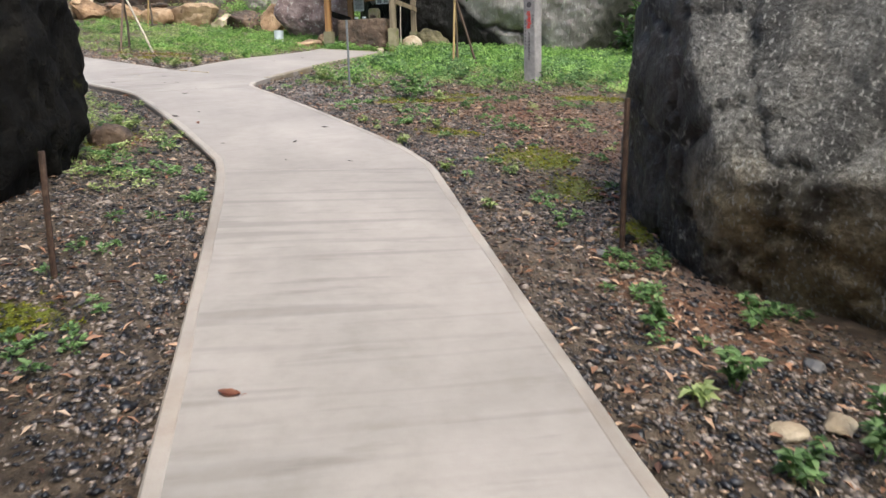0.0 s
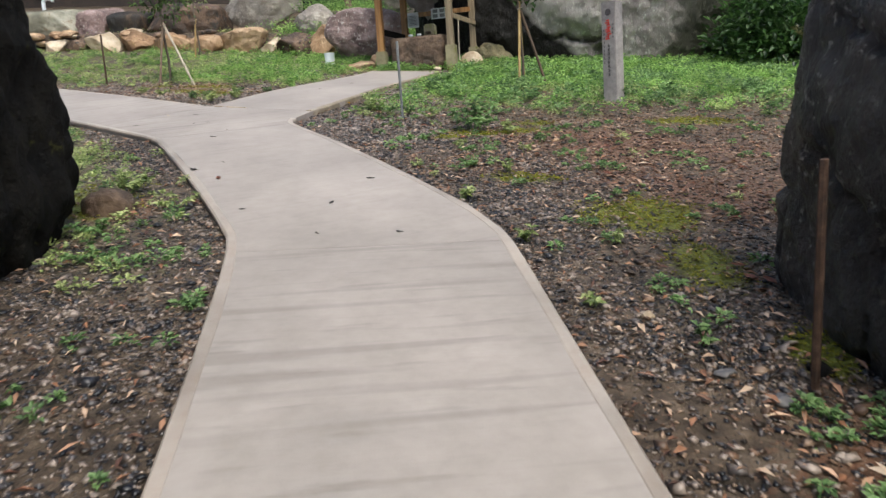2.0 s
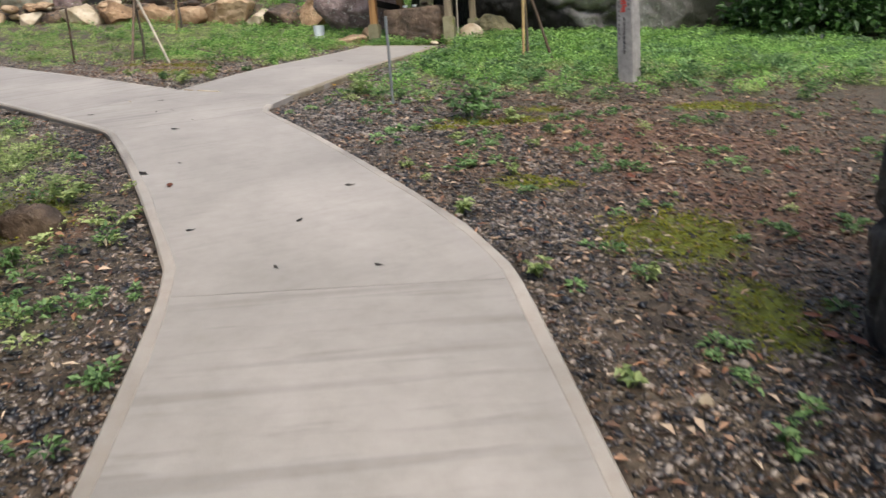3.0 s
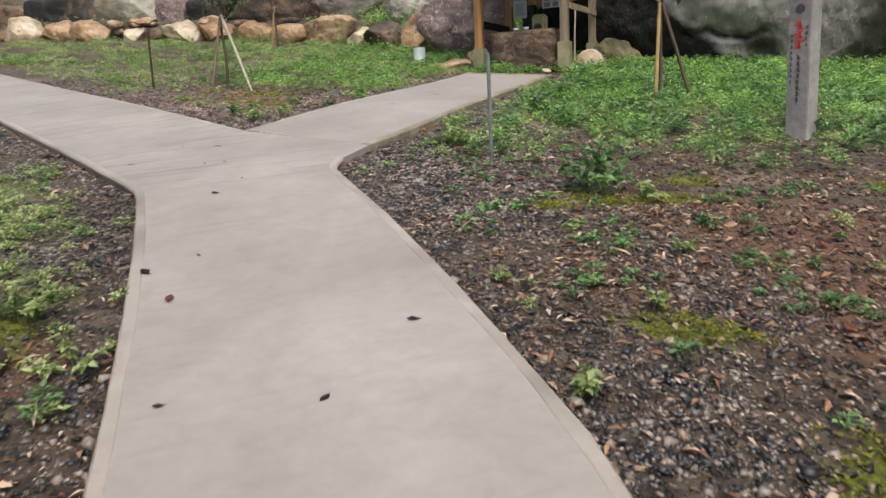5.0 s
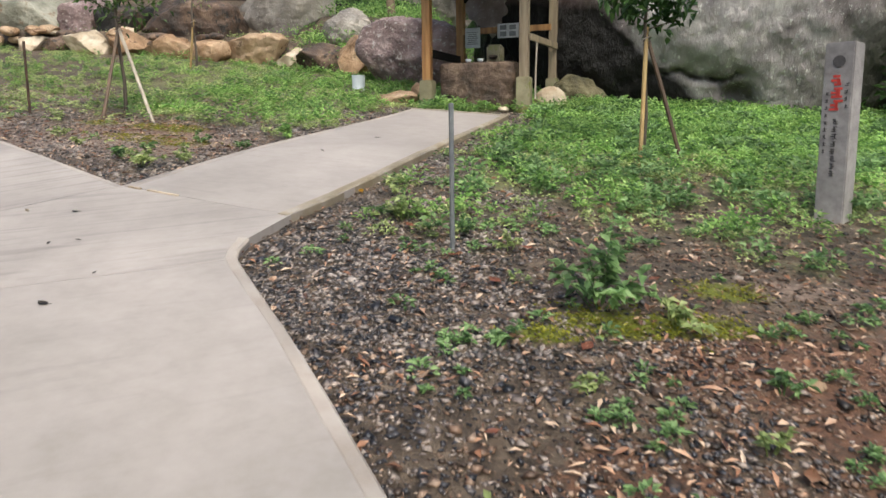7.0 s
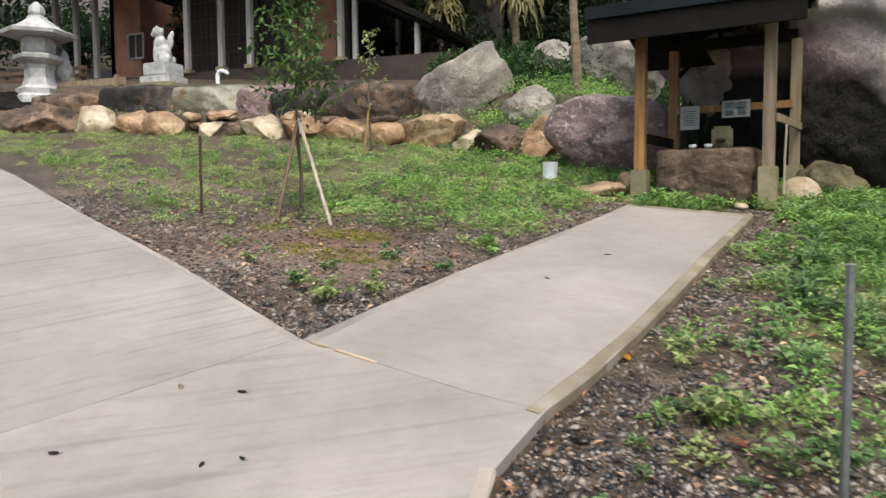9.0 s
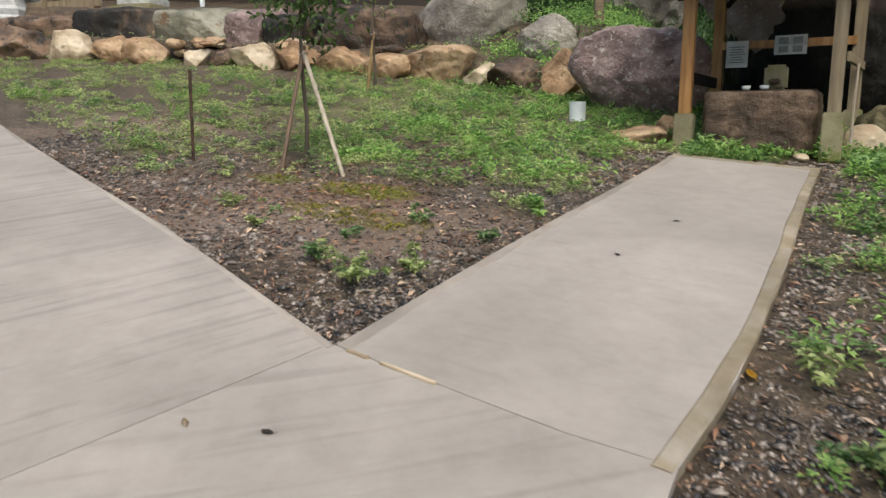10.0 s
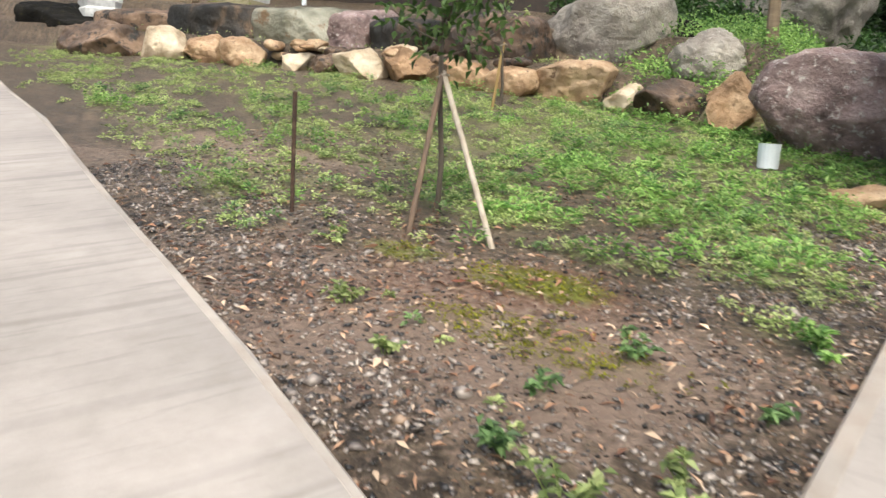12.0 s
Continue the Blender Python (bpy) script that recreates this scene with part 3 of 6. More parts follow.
def tufts(xs, ys, zs, per, radius, leaf, seed, ratio=0.6, flat=0.75):
    """Mounded leafy weeds: per leaves over a small dome at each root."""
    rng = np.random.default_rng(seed)
    n = len(xs)
    m = n * per
    size = np.repeat(rng.uniform(0.45, 1.35, n), per)
    a, u = rng.uniform(0, 2 * np.pi, m), rng.uniform(0.05, 1.0, m)
    h = np.sqrt(np.clip(1 - u * u, 0, 1))
    d = np.stack([np.cos(a) * u, np.sin(a) * u, h], 1)
    c = np.repeat(np.stack([xs, ys, zs], 1), per, 0) + d * (radius * size * rng.uniform(0.45, 1.0, m))[:, None] * np.array([1, 1, flat])
    g = np.stack([np.cos(a), np.sin(a), 0.15 + 0.5 * h], 1) + rng.normal(0, 0.3, (m, 3))
    L = leaf * rng.uniform(0.55, 1.3, m) * (0.6 + 0.4 * size)
    return leaves(c, g, L, L * ratio, seed + 1)


def inside(poly, x, y):
    poly = np.asarray(poly)
    r = np.zeros(len(x), bool)
    for (x0, y0), (x1, y1) in zip(poly, np.roll(poly, -1, 0)):
        hit = ((y0 > y) != (y1 > y)) & (x < (x1 - x0) * (y - y0) / (y1 - y0 + 1e-12) + x0)
        r ^= hit
    return r


def far_from(line, x, y):
    """Distance of points from a polyline."""
    best = np.full(np.shape(x), 1e9)
    for (x0, y0), (x1, y1) in zip(line, line[1:]):
        dx, dy = x1 - x0, y1 - y0
        u = np.clip(((x - x0) * dx + (y - y0) * dy) / (dx * dx + dy * dy), 0, 1)
        best = np.minimum(best, np.hypot(x - x0 - u * dx, y - y0 - u * dy))
    return best


# ---------------------------------------------------------------- plan of the paths
LEFT_EDGE = [(0.35, -5.0), (-0.45, 0.0), (-0.84, 1.64), (-1.33, 3.76), (-1.62, 4.9), (-1.74, 5.30), (-1.85, 5.58), (-2.74, 7.03), (-3.55, 8.25),
             (-3.78, 8.52), (-4.30, 8.87), (-5.08, 9.41), (-7.18, 10.79), (-10.5, 12.85), (-14.0, 14.7), (-20.0, 17.6)]
RIGHT_EDGE = [(2.2, -5.0), (1.12, 0.0), (0.69, 1.73), (0.50, 2.65), (0.32, 3.5), (0.15, 4.33), (-0.05, 5.35), (-0.13, 5.65), (-0.37, 6.18), (-1.06, 7.27),
              (-1.74, 8.27), (-2.40, 9.15), (-2.52, 9.33), (-2.55, 9.6), (-2.49, 10.08), (-2.27, 10.8), (-1.96, 12.3), (-1.70, 13.9), (-1.40, 15.45)]
BRANCH_LEFT = [(-2.73, 15.65), (-3.0, 14.5), (-3.29, 13.2), (-3.57, 11.95), (-3.93, 10.5)]
UPPER_EDGE = [(-3.93, 10.5), (-5.7, 11.57), (-8.0, 12.82), (-10.94, 14.5), (-13.5, 15.75), (-20.0, 19.2)]
PATH_AREA = LEFT_EDGE + UPPER_EDGE[::-1] + BRANCH_LEFT[-2::-1] + RIGHT_EDGE[::-1]


def dip(x, y):
    return 0.14 * smooth(11.3, 15.6, y) * smooth(-8.5, -5.0, x)


def path_z(x, y):
    return 0.08 - dip(x, y) * smooth(-4.6, -3.4, x)


def terrace_line(x):
    return 20.25 - 0.9 * smooth(-6.2, -4.2, x)


def lumps(x, y, s, seed):
    """Cheap smooth unevenness from a few sines."""
    r = np.random.default_rng(seed)
    out = np.zeros(np.shape(x))
    for _ in range(7):
        a, k, p = r.uniform(0, 2 * np.pi), r.uniform(0.5, 1.6) * s, r.uniform(0, 6.28)
        out += np.sin((np.cos(a) * x + np.sin(a) * y) * k + p)
    return out / 7


def ground_z(x, y):
    x, y = np.asarray(x, float), np.asarray(y, float)
    z = 0.02 - dip(x, y)
    d = np.minimum(far_from(LEFT_EDGE, x, y), np.minimum(far_from(RIGHT_EDGE, x, y), np.minimum(far_from(UPPER_EDGE, x, y), far_from(BRANCH_LEFT, x, y))))
    z = z + smooth(0.05, 0.8, d) * 0.035 * lumps(x, y, 3.0, 5)
    back = smooth(-2.6, -4.4, x)
    t = terrace_line(x)
    z = z + back * (0.42 * smooth(t, t + 0.25, y) + 0.55 * smooth(t + 1.2, t + 1.6, y))
    u = 0.94 * y - 0.342 * x
    z = z - 0.194 * np.maximum(u - 60, 0) - 0.194 * np.minimum(u + 30, 0) + smooth(24, 70, y) * 6.0 + smooth(9, 40, x) * 6.0 + smooth(-26, -60, x) * 6.0 + smooth(-8, -50, y) * 2.0
    z = np.where(inside(PATH_AREA, x.ravel(), y.ravel()).reshape(x.shape), np.minimum(z, path_z(x, y) - 0.05), z)
    return z


def weed_cover(x, y):
    n = lumps(x, y, 5.0, 11) + 0.6 * lumps(x, y, 13.0, 12)
    dr, dl, du, db = far_from(RIGHT_EDGE, x, y), far_from(LEFT_EDGE, x, y), far_from(UPPER_EDGE, x, y), far_from(BRANCH_LEFT, x, y)
    holes = smooth(-0.42, 0.12, lumps(x, y, 7.5, 14) + 0.55 * lumps(x, y, 19.0, 15) + 0.10 * (y - 11.5))
    lawn = smooth(9.5, 11.8, y + 1.3 * n) * (x > -2.6) * smooth(0.15, 1.0, dr + 0.5 * n) * holes
    between = ((y > 10.4) & inside([(-3.93, 10.5), (-2.7, 15.65), (-2.5, 20), (-19, 20.3), (-20, 19.2), (-10.94, 14.5), (-5.7, 11.57)], np.ravel(x), np.ravel(y)).reshape(np.shape(x)))
    bare = np.maximum(np.exp(-(((x + 5.2) / 1.9) ** 2 + ((y - 12.6) / 1.35) ** 2)), np.exp(-(((x + 4.2) / 0.7) ** 2 + ((y - 11.5) / 0.9) ** 2)))
    tri = between * smooth(0.15, 1.05, du + 0.35 * n) * smooth(0.1, 0.75, db + 0.3 * n) * np.clip(0.80 - 1.5 * bare + 0.9 * n - 0.35 * smooth(-6.5, -9.5, x), 0, 1)
    left = inside(LEFT_EDGE + [(-20, 5), (-12, -5)], np.ravel(x), np.ravel(y)).reshape(np.shape(x)) * smooth(0.12, 0.7, dl + 0.4 * n) * smooth(4.7, 6.8, y + 0.8 * n) * 0.95
    patches = 0.10 * smooth(0.25, 0.6, n) * (dr > 0.15) * (dl > 0.15)
    return np.clip(np.maximum(np.maximum(lawn, tri), np.maximum(left, patches)), 0, 1)


def red_cover(x, y):
    n = 0.5 * lumps(x, y, 6.0, 21)
    g = lambda cx, cy, sx, sy: np.exp(-(((x - cx) / sx) ** 2 + ((y - cy) / sy) ** 2))
    return np.clip(1.1 * np.maximum(np.maximum(g(0.9, 8.2, 1.5, 1.5), g(-5.2, 12.7, 1.5, 0.8)), np.maximum(g(1.3, 3.2, 0.5, 0.9), np.maximum(g(-2.8, 6.1, 0.35, 0.5), 0.8 * g(1.6, 6.6, 1.0, 1.2)))) + n, 0, 1)


def moss_cover(x, y):
    n = 0.35 * lumps(x, y, 9.0, 31)
    g = lambda cx, cy, sx, sy: np.exp(-(((x - cx) / sx) ** 2 + ((y - cy) / sy) ** 2))
    s = np.zeros(np.shape(x))
    for cx, cy, sx, sy in ((0.82, 6.2, 0.36, 0.36), (1.0, 5.3, 0.2, 0.32), (0.04, 7.12, 0.22, 0.12), (-0.75, 8.8, 0.16, 0.1), (0.2, 9.5, 0.2, 0.12), (0.05, 7.1, 0.25, 0.14), (1.95, 9.6, 0.4, 0.2), (1.2, 4.25, 0.13, 0.2), (-0.2, 9.0, 0.5, 0.15), (-4.7, 12.45, 0.5, 0.22), (-5.0, 13.1, 0.4, 0.2), (-5.9, 13.2, 0.3, 0.15), (-3.2, 6.3, 0.35, 0.4), (-1.95, 2.75, 0.25, 0.2)):
        s = np.maximum(s, g(cx, cy, sx, sy))
    return np.clip(1.65 * s + n * (s > 0.08), 0, 1)


def mud_cover(x, y):
    g = lambda cx, cy, sx, sy: np.exp(-(((x - cx) / sx) ** 2 + ((y - cy) / sy) ** 2))
    return np.maximum(np.maximum(np.maximum(g(-4.15, 12.75, 0.5, 0.28), g(-6.1, 12.7, 0.55, 0.3)), np.maximum((1.0 + 0.9 * lumps(x, y, 4.0, 77)) * g(-5.2, 12.3, 2.4, 1.3), (0.8 + 0.8 * lumps(x, y, 3.0, 78)) * g(-8.6, 14.6, 2.6, 1.8))), np.maximum(g(0.6, 9.6, 0.5, 0.2), g(1.3, 3.5, 0.25, 0.3))) * 0.95


def gravel_cover(x, y):
    n = lumps(x, y, 7.0, 41)
    d = np.minimum(far_from(LEFT_EDGE, x, y), np.minimum(far_from(RIGHT_EDGE, x, y), np.minimum(far_from(UPPER_EDGE, x, y), far_from(BRANCH_LEFT, x, y))))
    g = 1.0 - smooth(0.8, 2.3, d + 0.5 * n)
    leftside = inside(LEFT_EDGE[:11] + [(-6, 9), (-6, -5)], np.ravel(x), np.ravel(y)).reshape(np.shape(x))
    return np.clip(np.maximum(g, 0.9 * leftside) * (1 - 0.8 * weed_cover(x, y)) * (1 - 0.7 * moss_cover(x, y)) * (1 - 0.5 * red_cover(x, y)), 0.04, 1)

# ---------------------------------------------------------------- ground


def build_ground():
    xs = np.concatenate([-np.geomspace(1500, 21, 24), np.arange(-20, -8, 0.25), np.arange(-8, 5, 0.09), np.arange(5, 12, 0.3), np.geomspace(12.5, 1500, 24)])
    ys = np.concatenate([-np.geomspace(1500, 6, 20), np.arange(-5, 0.5, 0.25), np.arange(0.5, 16.5, 0.09), np.arange(16.5, 30, 0.25), np.geomspace(30.5, 1500, 24)])
    X, Y = np.meshgrid(xs, ys)
    Z = ground_z(X, Y)
    nx, ny = len(xs), len(ys)
    i = np.arange(nx * ny).reshape(ny, nx)
    faces = np.stack([i[:-1, :-1], i[:-1, 1:], i[1:, 1:], i[1:, :-1]], -1).reshape(-1, 4)
    ob = raw("ground", np.stack([X, Y, Z], -1).reshape(-1, 3), faces, SOIL, shade=True)
    for name, f in (("weeds", weed_cover), ("red_soil", red_cover), ("moss", moss_cover), ("mud", mud_cover)):
        near = (np.abs(X + 6) < 18) & (Y > -6) & (Y < 24)
        vals = np.where(near, f(X, Y), 0.35 if name == "weeds" else 0.0)
        ob.data.attributes.new(name, "FLOAT", "POINT").data.foreach_set("value", vals.ravel().astype(np.float32))
    return tagged(ob, "wet dark soil with gravel, leaf litter, moss and weeds", "ground", kind="structure")


build_ground()

# ---------------------------------------------------------------- concrete paths
path = empty("pavement", laid(0, 0, 0), "pale broom-finished concrete footpath that forks, damp", "footpath", kind="structure")


def resample(line, step=0.25):
    out = []
    for (x0, y0), (x1, y1) in zip(line, line[1:]):
        n = max(1, int(math.hypot(x1 - x0, y1 - y0) / step))
        out += [(x0 + (x1 - x0) * k / n, y0 + (y1 - y0) * k / n) for k in range(n)]
    return out + [line[-1]]


def soften(line, times=2):
    for _ in range(times):
        line = [line[0]] + [q for a, b in zip(line, line[1:]) for q in ((0.75 * a[0] + 0.25 * b[0], 0.75 * a[1] + 0.25 * b[1]), (0.25 * a[0] + 0.75 * b[0], 0.25 * a[1] + 0.75 * b[1]))] + [line[-1]]
    return line


def slab(outline, heading, mat, gap=0.0025):
    """One cast bay: its outline, the walking direction in degrees from +y, thick and with eased edges."""
    c = np.mean(outline, 0)
    m = pose(c[0], c[1], 0, 0, 0, heading)
    inv = m.inverted()
    bm = bmesh.new()
    pts = resample(list(outline) + [outline[0]], 0.3)[:-1]
    n = len(pts)
    area = sum(a[0] * b[1] - b[0] * a[1] for a, b in zip(pts, pts[1:] + pts[:1]))
    if area < 0:
        pts = pts[::-1]
    verts = []
    for k, (x, y) in enumerate(pts):
        (xa, ya), (xb, yb) = pts[k - 1], pts[(k + 1) % n]
        t = Vector((xb - xa, yb - ya)).normalized()
        x, y = x - t.y * gap, y + t.x * gap
        verts.append(bm.verts.new(inv @ Vector((x, y, float(path_z(x, y))))))
    top = bm.faces.new(verts)
    low = bmesh.ops.extrude_face_region(bm, geom=[top])
    bmesh.ops.translate(bm, vec=(0, 0, -0.16), verts=[v for v in low["geom"] if isinstance(v, bmesh.types.BMVert)])
    bmesh.ops.recalc_face_normals(bm, faces=bm.faces[:])
    bmesh.ops.triangulate(bm, faces=[f for f in bm.faces if len(f.verts) > 4])
    return part("slab", bm, mat, path, at=m)


def strip(line, width, name, mat, raise_by=0.003, drop=0.0, height=0.03):
    """A band along the left of line: its top raise_by above the slab, its outer edge on the line."""
    pts = resample(soften(line, 1), 0.2)
    bm = bmesh.new()
    rows = []
    for k, (x, y) in enumerate(pts):
        (xa, ya), (xb, yb) = pts[max(k - 1, 0)], pts[min(k + 1, len(pts) - 1)]
        t = Vector((xb - xa, yb - ya)).normalized()
        nrm = Vector((-t.y, t.x))
        z = float(path_z(x, y)) + raise_by
        w = width * (1 + 0.12 * math.sin(k * 0.9) * math.sin(k * 0.37))
        prof = [(-0.006, z - height), (-0.006, z - 0.012), (0.006, z), (w - 0.01, z), (w, z - 0.006), (w, z - height)]
        rows.append([bm.verts.new((x + nrm.x * o, y + nrm.y * o, zz)) for o, zz in prof])
    for a, b in zip(rows, rows[1:]):
        for k in range(len(a) - 1):
            bm.faces.new((a[k], b[k], b[k + 1], a[k + 1]))
    bm.faces.new(rows[0])
    bm.faces.new(rows[-1][::-1])
    bmesh.ops.recalc_face_normals(bm, faces=bm.faces[:])
    return part(name, bm, mat, path)


cut = lambda line, a, b: [p for p in line if a <= p[1] <= b]
slab(cut(LEFT_EDGE, -6, 5.2) + [(-1.70, 5.2), (-0.08, 5.47)] + cut(RIGHT_EDGE, -6, 5.4)[::-1], 12, CONCRETE)
slab([(-1.70, 5.2), (-1.74, 5.30), (-1.85, 5.58), (-2.74, 7.03), (-3.55, 8.25), (-3.70, 8.43), (-2.47, 9.26), (-2.40, 9.15), (-1.74, 8.27), (-1.06, 7.27), (-0.37, 6.18), (-0.13, 5.65), (-0.08, 5.47)], 33, CONCRETE_SMOOTH)
slab([(-3.70, 8.43), (-3.78, 8.52), (-4.30, 8.87), (-4.62, 9.09), (-3.97, 10.48), (-3.93, 10.5), (-2.86, 10.19), (-2.47, 10.12), (-2.55, 9.6), (-2.52, 9.33), (-2.47, 9.26)], 35, CONCRETE)
slab([(-4.62, 9.09), (-5.08, 9.41), (-7.18, 10.79), (-10.5, 12.85), (-14.0, 14.7), (-20.0, 17.6), (-20.0, 19.2), (-13.5, 15.75), (-10.94, 14.5), (-8.0, 12.82), (-5.7, 11.57), (-3.97, 10.48)], 57, CONCRETE)
slab([(-3.93, 10.5), (-3.57, 11.95), (-3.29, 13.2), (-3.0, 14.5), (-2.73, 15.65), (-1.40, 15.45), (-1.70, 13.9), (-1.96, 12.3), (-2.27, 10.8), (-2.47, 10.12), (-2.86, 10.19)], -10, CONCRETE_SMOOTH)
strip(LEFT_EDGE[::-1], 0.065, "edge_band", CONCRETE_EDGE)
strip(RIGHT_EDGE[:14], 0.065, "edge_band", CONCRETE_EDGE)
strip(UPPER_EDGE, 0.05, "edge_band", CONCRETE_EDGE, 0.002)
strip(BRANCH_LEFT, 0.085, "edge_band", CONCRETE_EDGE, 0.002)
strip(RIGHT_EDGE[14:], 0.075, "kerb", KERB, 0.006, height=0.16)
strip([(-1.46, 15.46), (-2.1, 15.555), (-2.73, 15.65)], 0.11, "end_band", KERB, 0.004, height=0.10)

# pale strips stand for the bright wet reflection along the joint
for k, (x0, y0, x1, y1) in enumerate(((-3.86, 10.472, -3.74, 10.437), (-3.68, 10.420, -3.40, 10.340))):
    ln = math.hypot(x1 - x0, y1 - y0)
    part("joint_filler", box(0.022, ln, 0.012, 0, 0, 0, 0.003, turn=pose((x0 + x1) / 2, (y0 + y1) / 2, 0.0775, 0, 0, math.degrees(math.atan2(y1 - y0, x1 - x0)) - 90)), PALE_STONE, path, "pale strip for the wet glint on the joint")

# ---------------------------------------------------------------- the two boulders beside the path


def undercut(level, amount):
    def f(co):
        if co.z < level:
            k = 1 - amount * min(1.0, (level - co.z) / 1.2) ** 1.3
            co.x, co.y = co.x * k, co.y * k
        return co
    return f


rock("boulder", 3.12, 4.34, 0.75, (1.88, 1.98, 2.35), 7, DARK_ROCK, "huge dark weathered boulder with cracks and pale lichen beside the path", "boulder", cuts=7, sub=7, cracks=0.055, rough=0.46, depth=0.80, boxy=2.7, turn=6, shape=undercut(-0.9, 0.05))
def on_rock(ob, x, y, z):
    """The corner of a rock's mesh nearest to a place on the plan, in the world."""
    n = len(ob.data.vertices)
    co = np.empty(n * 3, np.float32)
    ob.data.vertices.foreach_get("co", co)
    co = co.reshape(-1, 3)
    want = np.array(ob.matrix_basis.inverted() @ SLOPE @ Vector((x, y, z)))
    return ob.matrix_basis @ Vector(co[np.argmin(((co - want) ** 2).sum(1))].tolist())


FERN_SPOT = on_rock(scene.objects["boulder"], 1.60, 5.1, 1.2)
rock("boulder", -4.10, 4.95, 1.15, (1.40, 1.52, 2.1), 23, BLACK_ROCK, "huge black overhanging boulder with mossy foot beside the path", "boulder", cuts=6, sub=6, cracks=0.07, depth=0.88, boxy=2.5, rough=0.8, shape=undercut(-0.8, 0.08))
rock("brown_stone", -2.93, 6.15, 0.05, (0.19, 0.16, 0.15), 25, BASIN_STONE, "small brown stone at the foot of a black boulder", "stone", cuts=8, sub=4)

# ---------------------------------------------------------------- giant rock and bushes behind the lawn


def giant_shape(co):
    """A hollow behind the pavilion, a ledge half-way up and a long crack with a cavity near the foot."""
    if co.y < 0.5:
        edge = 0.25 - 0.42 * (co.x + 2.0)
        co.y += 0.16 * float(smooth(0.9, 0.0, co.x) * smooth(edge, edge - 0.5, co.z))
        ledge = 0.66 + 0.10 * math.sin(1.7 * co.x) + 0.05 * math.sin(5.1 * co.x)
        co.y -= 0.24 * float(smooth(ledge - 0.05, ledge + 0.09, co.z) * smooth(2.6, 0.6, co.x) * smooth(2.2, 1.0, co.z))
        line = -0.92 + 0.05 * math.sin(6 * co.x) + 0.03 * math.sin(15 * co.x)
        co.y += 0.30 * max(0.0, 1 - abs(co.z - line) / 0.07) * float(smooth(-1.2, -0.8, co.x) * smooth(0.3, 0.0, co.x))
        co.y += 0.35 * max(0.0, 1 - math.hypot((co.x - 0.15) / 0.3, (co.z + 1.2) / 0.25))
    return co


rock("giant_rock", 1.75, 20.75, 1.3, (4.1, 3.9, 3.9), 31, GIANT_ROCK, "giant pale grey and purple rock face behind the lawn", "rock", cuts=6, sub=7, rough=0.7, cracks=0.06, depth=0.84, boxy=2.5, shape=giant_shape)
rock("overhanging_rock", -1.2, 19.05, 1.6, (1.6, 0.92, 1.25), 37, LIT_PURPLE, "dark purple rock overhanging the water pavilion", "rock", cuts=6, sub=5, depth=0.8)
rock("rock", 7.9, 16.0, 0.3, (1.2, 0.9, 0.9), 41, GREY_ROCK, "pale grey rock among bushes", "rock")
rock("flat_stone", 3.67, 11.65, 0.03, (0.22, 0.12, 0.05), 43, PALE_STONE, "pale flat stone lying on bare soil", "stone", sub=3)

# ---------------------------------------------------------------- low stone wall and the boulders of the terrace
wall = empty("stone_wall", laid(0, 0, 0), "low dry-stone wall of tan and rusty boulders", "stone wall", kind="structure")
LOW = [(-15.18, 0.98, 0.58, PALE_STONE), (-14.12, 1.09, 0.51, TAN_STONE), (-13.14, 0.88, 0.47, TAN_STONE), (-12.02, 0.70, 0.33, PALE_STONE), (-11.34, 0.74, 0.34, RUST_STONE),
       (-10.59, 0.78, 0.48, PALE_STONE), (-9.79, 0.82, 0.53, TAN_STONE), (-8.80, 1.10, 0.44, TAN_STONE), (-7.85, 0.74, 0.38, TAN_STONE), (-6.95, 1.12, 0.53, TAN_STONE),
       (-6.08, 0.52, 0.29, PALE_STONE), (-5.42, 1.02, 0.44, RUST_STONE), (-4.63, 0.55, 0.60, TAN_STONE)]
for k, (x, w, top, mat) in enumerate(LOW):
    base = float(ground_z(np.array([x]), np.array([float(terrace_line(x)) - 0.45]))[0]) - 0.12
    y = terrace_line(x) - 0.05 + 0.08 * math.sin(k * 2.3)
    h = (top - base) / 2
    rock("stone", x, float(y), base + h, (w * 0.57, 0.38, h * 1.08), 100 + k, mat, "", parent=wall, turn=5 * math.sin(k * 3.1), cuts=11, sub=5, depth=0.66, boxy=4.0, rough=0.8)
rng = random.Random(5)
for k in range(26):
    x = -12.7 + 6.0 * rng.random() if k > 9 else -12.9 + 1.9 * rng.random()
    s = rng.uniform(0.08, 0.2)
    rock("stone", x, float(terrace_line(x)) + rng.uniform(-0.1, 0.2), rng.uniform(0.22, 0.47), (s * 1.5, s, s * 0.6), 200 + k, rng.choice([TAN_STONE, TAN_STONE, RUST_STONE, PALE_STONE]), "", parent=wall, turn=rng.uniform(-40, 40), cuts=10, sub=3, depth=0.55)
rock("brown_boulder", -16.6, 20.0, 0.14, (1.15, 0.7, 0.5), 51, RUST_STONE, "rusty brown boulder at the end of the stone wall", "boulder", cuts=10, depth=0.6)
